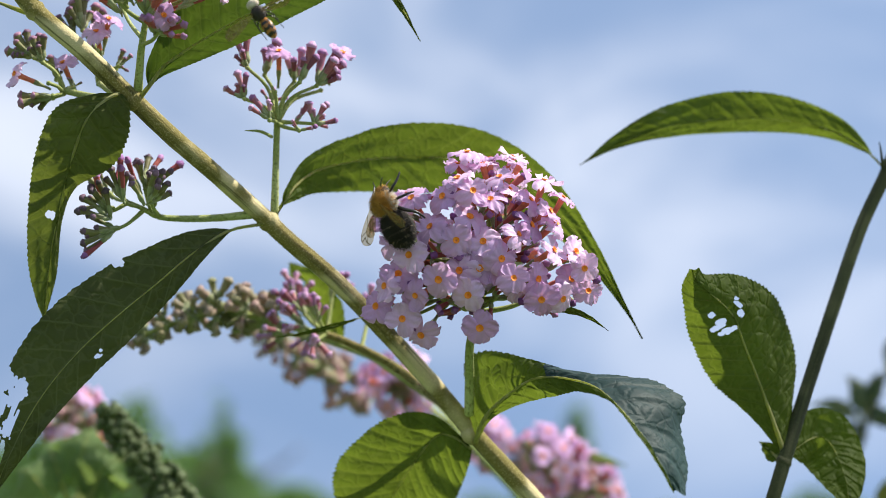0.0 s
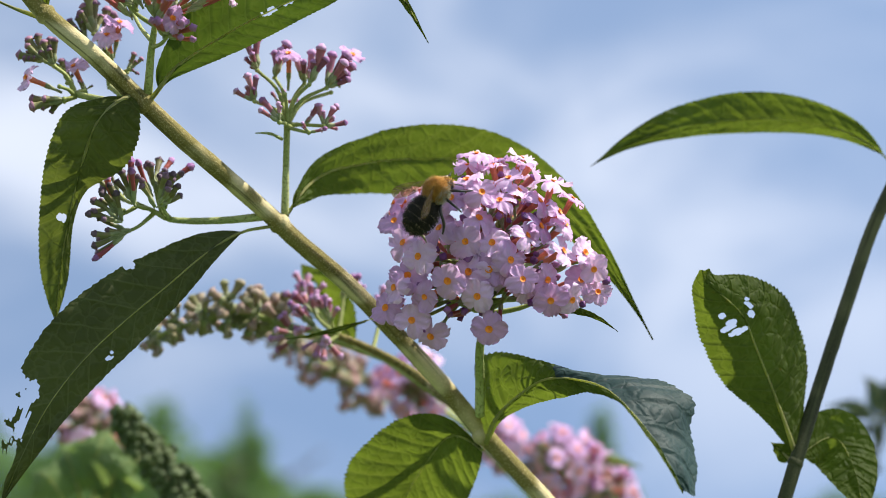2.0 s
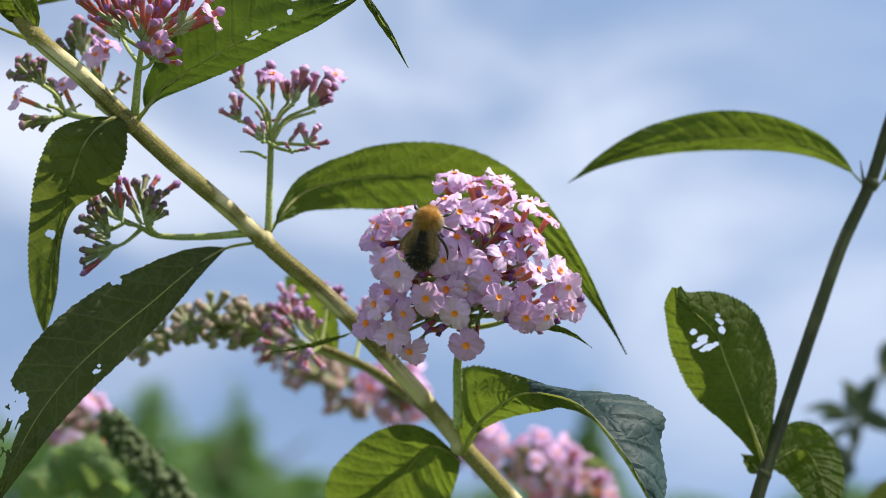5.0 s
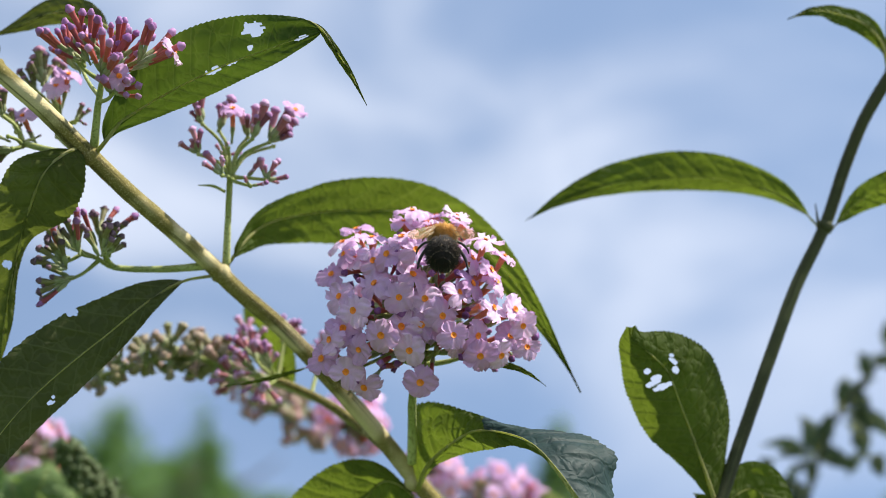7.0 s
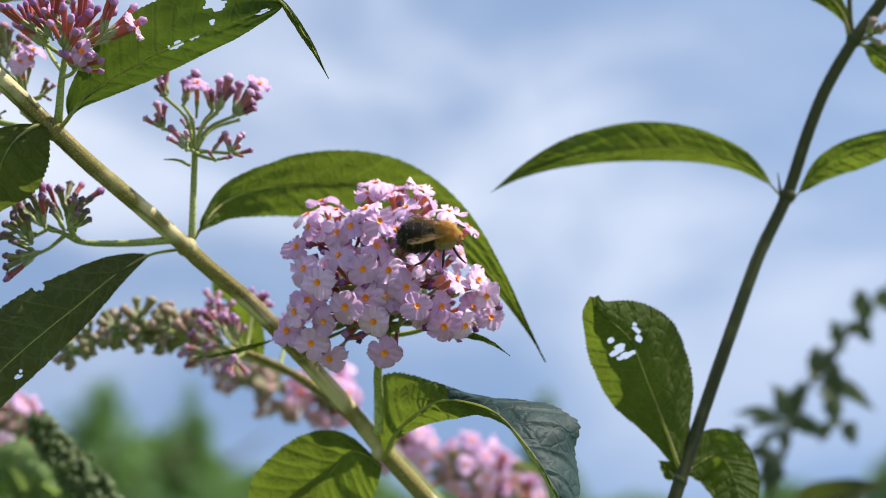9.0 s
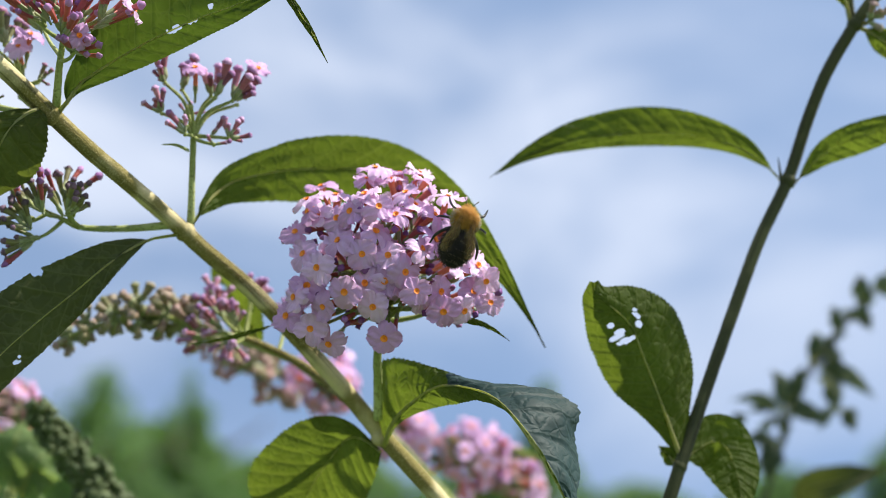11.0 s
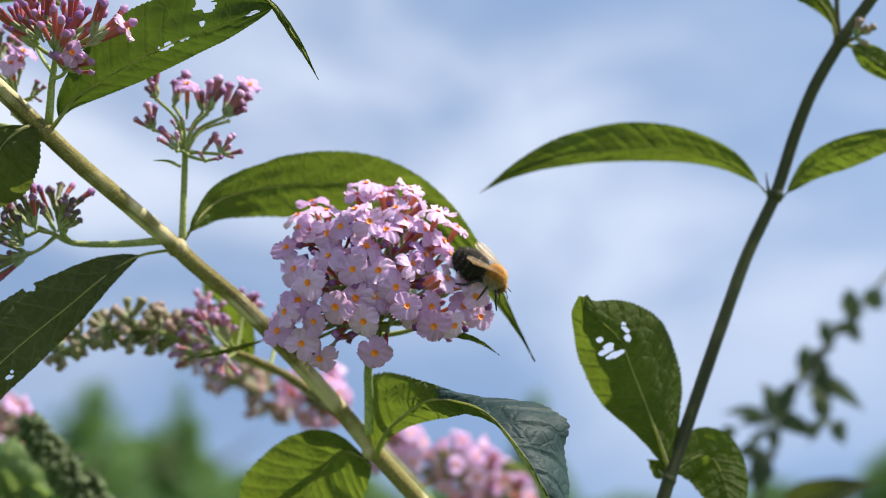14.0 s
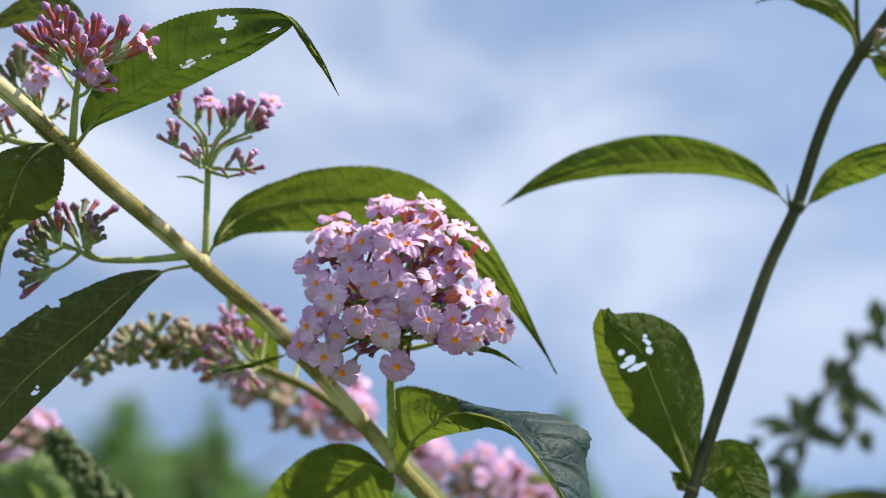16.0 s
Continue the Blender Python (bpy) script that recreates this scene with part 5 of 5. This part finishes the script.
# ---- the insects ----
def fur(bm, centre, radii, count, long, rnd, keep=lambda n: True, slot=0, thick=0.00007, lean=(-0.5, 0, 0.1)):
    """Short hairs standing off an ellipsoid."""
    for _ in range(count):
        n = Vector((rnd.gauss(0, 1), rnd.gauss(0, 1), rnd.gauss(0, 1))).normalized()
        if not keep(n):
            continue
        p = Vector(centre) + Vector((n.x * radii[0], n.y * radii[1], n.z * radii[2])) * 0.96
        way = (n + Vector(lean) * 0.6 + Vector((rnd.uniform(-.3, .3), rnd.uniform(-.3, .3), rnd.uniform(-.3, .3)))).normalized()
        o = way.orthogonal().normalized() * thick
        o2 = way.cross(o)
        tip = bm.verts.new(p + way * long * rnd.uniform(0.6, 1.2))
        ring = [bm.verts.new(p + q) for q in (o, -o * 0.5 + o2 * 0.87, -o * 0.5 - o2 * 0.87)]
        for j in range(3):
            bm.faces.new((ring[j], ring[(j + 1) % 3], tip)).material_index = slot


def blob(bm, centre, radii, slot=0, sub=3, taper=0.0):
    made = bmesh.ops.create_icosphere(bm, subdivisions=sub, radius=1.0)["verts"]
    for v in made:
        x = v.co.x
        k = 1 + taper * x
        v.co = Vector((centre[0] + x * radii[0], centre[1] + v.co.y * radii[1] * k, centre[2] + v.co.z * radii[2] * k))
    for f in {f for v in made for f in v.link_faces}:
        f.material_index = slot
    return made


FUR_TAN = speckled("tawny_fur", (0.58, 0.31, 0.07), (0.36, 0.16, 0.03), 900.0, rough=0.9, sheen=0.08)
FUR_DARK = speckled("black_brown_fur", (0.030, 0.019, 0.013), (0.013, 0.010, 0.008), 900.0, rough=0.7, sheen=0.05)
FUR_BAND = speckled("brown_band_fur", (0.44, 0.35, 0.26), (0.28, 0.20, 0.13), 900.0, rough=0.9, sheen=0.2)
FUR_PALE = speckled("pale_fur", (0.55, 0.47, 0.36), (0.40, 0.33, 0.24), 900.0, rough=0.9, sheen=0.3)
CHITIN = speckled("black_chitin", (0.014, 0.011, 0.010), (0.022, 0.016, 0.012), 900.0, rough=0.3, relief=0.15)
AMBER = speckled("amber_band", (0.42, 0.17, 0.03), (0.25, 0.09, 0.02), 900.0, rough=0.4)
ORANGE_WING = speckled("orange_wing", (0.75, 0.25, 0.03), (0.55, 0.15, 0.02), 120.0, rough=0.7, glow=(0.8, 0.28, 0.03), amount=0.4)


def wing_material():
    n = Nodes("smoky_wing")
    clear = n.nt.nodes.new("ShaderNodeBsdfTransparent")
    clear.inputs["Color"].default_value = (0.90, 0.76, 0.56, 1)
    film = n.add("ShaderNodeBsdfPrincipled", Roughness=0.42)
    sep = n.nt.nodes.new("ShaderNodeTexVoronoi")
    sep.feature = "DISTANCE_TO_EDGE"
    sep.inputs["Scale"].default_value = 620.0
    mp = n.nt.nodes.new("ShaderNodeMapping")
    mp.inputs["Scale"].default_value = (0.30, 1.0, 1.0)
    n.link(n.coord(), mp.inputs["Vector"])
    n.link(mp.outputs["Vector"], sep.inputs["Vector"])
    vein = n.span(sep.outputs["Distance"], 0.008, 0.035, 1.0, 0.0)
    n.link(n.mixc(vein, (0.34, 0.22, 0.09), (0.15, 0.085, 0.03)), film.inputs["Base Color"])
    mix = n.nt.nodes.new("ShaderNodeMixShader")
    n.link(n.math("ADD", n.math("MULTIPLY", vein, 0.55), 0.32), mix.inputs[0])
    n.link(clear.outputs[0], mix.inputs[1])
    n.link(film.outputs[0], mix.inputs[2])
    n.link(mix.outputs[0], n.out.inputs["Surface"])
    return n.mat


WING = wing_material()


def wing(length, width, thick=0.00003):
    """A membrane along -x from its joint at the origin, rounded at the end."""
    bm = bmesh.new()
    rows = []
    for i in range(15):
        u = i / 14
        w = width * (0.25 + 0.75 * math.sin(min(1, u * 1.25) * math.pi / 2) ** 1.2) * math.sqrt(max(0.0, 1 - max(0, (u - 0.75) / 0.26) ** 2))
        rows.append([bm.verts.new((-length * u, w * (j / 6 - 0.35), 0.00025 * math.sin(u * 3) + 0.00012 * math.sin(j * 2.2))) for j in range(7)])
    for a, b in zip(rows, rows[1:]):
        for j in range(6):
            bm.faces.new((a[j], a[j + 1], b[j + 1], b[j]))
    return bm


def own_part(name, bm, mats, parent, m=None, label=""):
    """A part of a moving thing, in the thing's own space."""
    ob = new(name, to_mesh(name, bm, mats))
    ob.parent = parent
    if m is not None:
        ob.matrix_basis = m
    return tagged(ob, label=label)


def leg(bm, points, r):
    tube(bm, points, [r * 1.3, r, r * 0.9, r * 0.5], 12, 6)


def make_bee():
    """A carder bumblebee, 15 mm long: head towards +x, back towards +z."""
    rnd = random.Random(7)
    bee = thing("bumblebee", (0, 0, 0), label="bumblebee with tawny furry thorax and dark banded abdomen on the flowers", category="bee")
    bm = bmesh.new()
    blob(bm, (0.0022, 0, 0.0004), (0.0028, 0.0030, 0.0026), 0)
    fur(bm, (0.0022, 0, 0.0004), (0.0028, 0.0030, 0.0026), 3000, 0.0013, rnd, lambda n: n.z > -0.35 and n.x > -0.8, 0, lean=(-0.2, 0, 0.1))
    fur(bm, (0.0022, 0, 0.0004), (0.0028, 0.0030, 0.0026), 1600, 0.0014, rnd, lambda n: n.z <= -0.1 or n.x < -0.75, 1)
    fur(bm, (0.0022, 0, 0.0002), (0.0028, 0.0031, 0.0026), 2600, 0.0014, rnd, lambda n: abs(n.y) > 0.72 and n.z < 0.45, 1)
    own_part("thorax", bm, [FUR_TAN, FUR_PALE], bee, label="tawny furry thorax")
    bm = bmesh.new()
    blob(bm, (-0.0046, 0, -0.0004), (0.0048, 0.0035, 0.0032), 0, taper=0.12)
    fur(bm, (-0.0046, 0, -0.0004), (0.0048, 0.0035, 0.0032), 4200, 0.0016, rnd, lambda n: True, 0)
    for k, w in ((0.22, 0.04), (-0.20, 0.03), (-0.55, 0.03), (-0.84, 0.03)):
        fur(bm, (-0.0046, 0, -0.0004), (0.0049, 0.00355, 0.00325), 2200, 0.0011, rnd, lambda n: abs(n.x - k) < w and n.z > -0.5, 1)
    own_part("abdomen", bm, [FUR_DARK, FUR_BAND], bee, label="dark furry abdomen with pale hair bands")
    bm = bmesh.new()
    blob(bm, (0.0052, 0, -0.0014), (0.0012, 0.0016, 0.0017), 0)
    fur(bm, (0.0051, 0, -0.0010), (0.0012, 0.0016, 0.0017), 500, 0.0009, rnd, lambda n: n.z > 0 or n.x > 0.3, 1)
    head = own_part("head", bm, [CHITIN, FUR_TAN], bee)
    for s in (-1, 1):
        bm = bmesh.new()
        blob(bm, (0.0053, 0.0012 * s, -0.0012), (0.0006, 0.0006, 0.0012), 0, 2)
        own_part("eye", bm, CHITIN, head)
        bm = bmesh.new()
        tube(bm, [(0.0060, 0.0006 * s, -0.0010), (0.0070, 0.0011 * s, -0.0008), (0.0082, 0.0019 * s, -0.0016)], [0.00014, 0.00012, 0.00014], 8, 5)
        own_part("antenna", bm, CHITIN, head)
    bm = bmesh.new()
    tube(bm, [(0.0058, 0, -0.0026), (0.0066, 0, -0.0042), (0.0070, 0, -0.0058)], [0.0002, 0.00016, 0.00008], 6, 5)
    own_part("tongue", bm, CHITIN, head)
    for s in (-1, 1):
        for k, (x0, dx, out, down) in enumerate(((0.0040, 0.0030, 0.0052, -0.0046), (0.0020, -0.0004, 0.0066, -0.0046), (0.0002, -0.0050, 0.0062, -0.0042))):
            bm = bmesh.new()
            leg(bm, [(x0, 0.0016 * s, -0.0016), (x0 + dx * 0.3, 0.0040 * s, -0.0012), (x0 + dx * 0.7, out * 0.92 * s, -0.0030), (x0 + dx * 1.15, out * s, down)], 0.00036 if k < 2 else 0.00045)
            own_part("leg", bm, CHITIN, bee)
    wings = []
    for s in (-1, 1):
        for name, L, W, x, a in (("forewing", 0.0100, 0.0036, 0.0026, 24), ("hindwing", 0.0070, 0.0026, 0.0014, 34)):
            bm = wing(L, W)
            if s > 0:
                bmesh.ops.scale(bm, verts=bm.verts, vec=(1, -1, 1))
            m = Matrix.Translation((x, 0.0017 * s, 0.0032 if name == "forewing" else 0.0027)) @ Euler((radians(12 * s), radians(-4), radians(-a * s * 0.45))).to_matrix().to_4x4()
            ob = own_part(name, bm, WING, bee, m, label="smoky veined wing")
            wings.append((ob, s, m))
    # a small worker
    for ob in bee.children_recursive:
        ob.data.transform(Matrix.Scale(0.88, 4))
        ob.location *= 0.88
    for ob, s, m in wings:
        m.translation *= 0.88
    return bee, wings


def make_fly():
    """A small dark hoverfly with amber bands and spread wings."""
    rnd = random.Random(9)
    fly = thing("hoverfly", (0, 0, 0), label="small dark amber-banded fly on the wing", category="fly")
    bm = bmesh.new()
    blob(bm, (0.0010, 0, 0), (0.0017, 0.0015, 0.0014), 0)
    fur(bm, (0.0010, 0, 0), (0.0017, 0.0015, 0.0014), 300, 0.0004, rnd)
    own_part("thorax", bm, [FUR_DARK], fly)
    bm = bmesh.new()
    blob(bm, (-0.0026, 0, -0.0003), (0.0026, 0.0013, 0.0010), 0)
    for f in bm.faces:
        if int((f.calc_center_median().x + 0.006) / 0.0007) % 2:
            f.material_index = 1
    own_part("abdomen", bm, [CHITIN, AMBER], fly, label="amber and black banded abdomen")
    bm = bmesh.new()
    blob(bm, (0.0032, 0, 0.0001), (0.0010, 0.0014, 0.0012), 0)
    own_part("head", bm, [FUR_PALE], fly)
    for s in (-1, 1):
        bm = wing(0.0075, 0.0026)
        own_part("wing", bm, WING, fly, Matrix.Translation((0.0010, 0.0010 * s, 0.0010)) @ Euler((0, radians(14), radians(-78 * s))).to_matrix().to_4x4())
        for k in range(3):
            bm = bmesh.new()
            leg(bm, [(0.0015 - k * 0.0007, 0.0008 * s, -0.0008), (0.0012 - k * 0.0012, 0.0020 * s, -0.0012), (0.0005 - k * 0.0022, 0.0022 * s, -0.0030)], 0.00014)
            own_part("leg", bm, CHITIN, fly)
    return fly


def make_butterfly():
    """An orange butterfly: four wings on a thin dark body."""
    fly = thing("butterfly", (0, 0, 0), label="orange butterfly flying past behind the branch", category="butterfly")
    bm = bmesh.new()
    blob(bm, (0, 0, 0), (0.010, 0.0014, 0.0014), 0)
    own_part("body", bm, [FUR_DARK], fly)
    for s in (-1, 1):
        for name, a, L, W in (("forewing", 62, 0.016, 0.011), ("hindwing", 118, 0.012, 0.010)):
            bm = wing(L, W)
            own_part(name, bm, ORANGE_WING, fly, Matrix.Translation((0.002, 0.001 * s, 0.001)) @ Euler((radians(20 * s), radians(20), radians((180 - a) * -s))).to_matrix().to_4x4(), label="orange wing")
    return fly


bee, bee_wings = make_bee()
fly = make_fly()
butterfly = make_butterfly()


def crawl(at, ahead, back):
    """A pose at a place, its x along ahead and its z towards back."""
    x = Vector(ahead).normalized()
    y = Vector(back).cross(x).normalized()
    m = Matrix((x, y, x.cross(y))).transposed().to_4x4()
    m.translation = at
    return m


def motions():
    rows = [
        (0, (-0.0106, -0.0195, 1.5853), (-0.5, -0.19, 0.85), (-0.61, -0.61, -0.5)),
        (0.5, (-0.0093, -0.0225, 1.5852), (-0.47, -0.37, 0.81), (-0.17, -0.86, -0.48)),
        (1, (-0.0087, -0.0221, 1.5869), (0.28, -0.23, 0.93), (-0.7, -0.71, 0.03)),
        (1.5, (-0.0074, -0.0235, 1.5826), (0.66, -0.19, 0.73), (-0.58, -0.75, 0.33)),
        (2, (-0.0031, -0.0256, 1.5874), (0.55, -0.19, 0.81), (-0.64, -0.72, 0.26)),
        (2.5, (-0.0048, -0.0251, 1.5825), (0.94, -0.09, 0.33), (-0.27, -0.77, 0.58)),
        (3, (-0.0044, -0.0253, 1.584), (0.5, -0.2, 0.84), (-0.51, -0.85, 0.1)),
        (5.5, (0.0033, -0.0309, 1.584), (0.2, -0.1, 0.97), (-0.11, -0.99, -0.08)),
        (6, (0.0073, -0.0306, 1.5902), (0.32, -0.1, 0.94), (-0.09, -0.99, -0.07)),
        (6.5, (0.0118, -0.0304, 1.5915), (0.07, 0.6, 0.8), (-0.01, -0.8, 0.6)),
        (7, (0.0133, -0.0307, 1.5904), (-0.03, 0.69, 0.73), (-0.06, -0.73, 0.68)),
        (7.5, (0.0136, -0.0298, 1.5932), (0.65, -0.17, 0.74), (-0.55, -0.78, 0.3)),
        (8, (0.0158, -0.0307, 1.59), (1, -0.01, -0.02), (0, -0.95, 0.32)),
        (8.5, (0.0161, -0.0308, 1.5891), (1, -0.03, 0.06), (-0.04, -0.94, 0.33)),
        (9, (0.0205, -0.0306, 1.5859), (1, -0.02, 0.05), (-0.03, -0.94, 0.33)),
        (11.5, (0.027, -0.0282, 1.5846), (0.12, -0.19, 0.97), (0.28, -0.93, -0.22)),
        (12, (0.0285, -0.0267, 1.5879), (0.29, -0.19, 0.94), (0.5, -0.81, -0.32)),
        (12.5, (0.0309, -0.0256, 1.5855), (0.78, -0.13, 0.62), (-0.16, -0.99, -0.01)),
        (13, (0.0299, -0.0264, 1.5848), (0.81, -0.12, 0.57), (-0.17, -0.98, 0.03)),
        (13.2, (0.0312, -0.0185, 1.5935), (0.25, -0.1, 0.96), (0.6, -0.8, -0.2)),
        (13.3, (0.0315, -0.0175, 1.5943), (0.15, 0.55, 0.8), (0.5, -0.75, 0.4)),
        (13.4, (0.032, -0.016, 1.5945), (0.35, 0.85, 0.3), (0.55, -0.35, 0.75)),
        (13.5, (0.033, -0.016, 1.5925), (0.72, 0.62, 0.0), (0.35, -0.4, 0.85)),
        (13.6, (0.0329, -0.018, 1.5882), (0.75, 0.62, -0.1), (0.4, -0.4, 0.8)),
        (13.7, (0.0325, -0.018, 1.5875), (0.55, 0.6, -0.55), (0.6, -0.2, 0.75)),
        (13.8, (0.0341, -0.016, 1.5850), (0.8, 0.2, -0.58), (0.5, -0.55, 0.65)),
        (14, (0.0352, -0.013, 1.5815), (0.86, 0.1, -0.5), (0.45, -0.65, 0.6)),
        (14.2, (0.0345, -0.006, 1.5865), (0.5, 0.8, -0.3), (0.75, -0.4, 0.5)),
        (14.5, (0.0300, 0.018, 1.5890), (0.05, 0.36, -0.93), (0.99, -0.1, 0.01)),
        (15, (0.0241, 0.016, 1.5936), (-0.32, 0.65, -0.69), (0.73, 0.63, 0.25)),
        (15.5, (0.0273, 0.022, 1.592), (-0.11, 0.66, -0.75), (0.79, 0.51, 0.33)),
        (16, (0.0197, 0.032, 1.5872), (-0.11, 0.66, -0.74), (0.79, 0.51, 0.33)),
    ]
    walk(bee, [(t, crawl(at, ahead, back)) for t, at, ahead, back in rows])
    # the wings lie folded, and open for the short hop to the far side
    for ob, s, m in bee_wings:
        wide = m @ Euler((0, radians(12), radians(-48 * s))).to_matrix().to_4x4()
        half = m @ Euler((0, radians(6), radians(-34 * s))).to_matrix().to_4x4()
        fold = m @ Euler((0, radians(4), radians(-10 * s))).to_matrix().to_4x4()
        walk(ob, [(0, half), (1.5, half), (3.0, half), (5.5, m), (6.0, half), (7.0, half), (8.0, m), (12.5, m), (13.2, m), (13.4, wide), (13.7, wide), (14.0, fold), (14.2, wide), (14.5, half), (16.0, m)])
    # the fly darts down past the stem and away
    a, b, c, d = Vector((-0.0382, -0.045, 1.6193)), Vector((-0.0395, -0.035, 1.5943)), Vector((-0.0643, 0.06, 1.5244)), Vector((-0.1306, 0.26, 1.4161))
    walk(fly, [(0, crawl(a, (-0.6, -0.1, 0.8), (-0.4, -0.9, 0.1))), (0.1, crawl(b, (-0.7, -0.4, 0.6), (0.3, -0.8, 0.5))), (0.2, crawl(c, (-0.7, 0.2, -0.4), (0.3, -0.6, 0.7))), (0.4, crawl(d, (-0.7, 0.2, -0.4), (0.3, -0.6, 0.7))), (16, crawl(d, (-0.7, 0.2, -0.4), (0.3, -0.6, 0.7)))])
    # the butterfly crosses low behind the branch
    p, q, r = Vector((-0.2256, 0.15, 1.56)), Vector((-0.0825, 0.12, 1.5994)), Vector((0.0903, 0.3, 1.3724))
    tilt = crawl((0, 0, 0), (0.8, 0.2, -0.5), (0.2, -0.8, 0.6))
    walk(butterfly, [(t, Matrix.Translation(v) @ tilt) for t, v in ((0, p), (8.4, p), (8.5, q), (8.6, r), (16, r))])
    # florets of one side bow under the bee, then rise again
    rest = side_cyme.matrix_basis.copy()
    walk(side_cyme, [(t, rest @ pose(0, 0, 0, b, a, 0)) for t, a, b in ((0, -20, -32), (2.0, -16, -30), (3.0, -20, -30), (5.5, -10, -8), (6.5, -2, -2), (8.0, 0, 0), (16.0, 0, 0))])


motions()
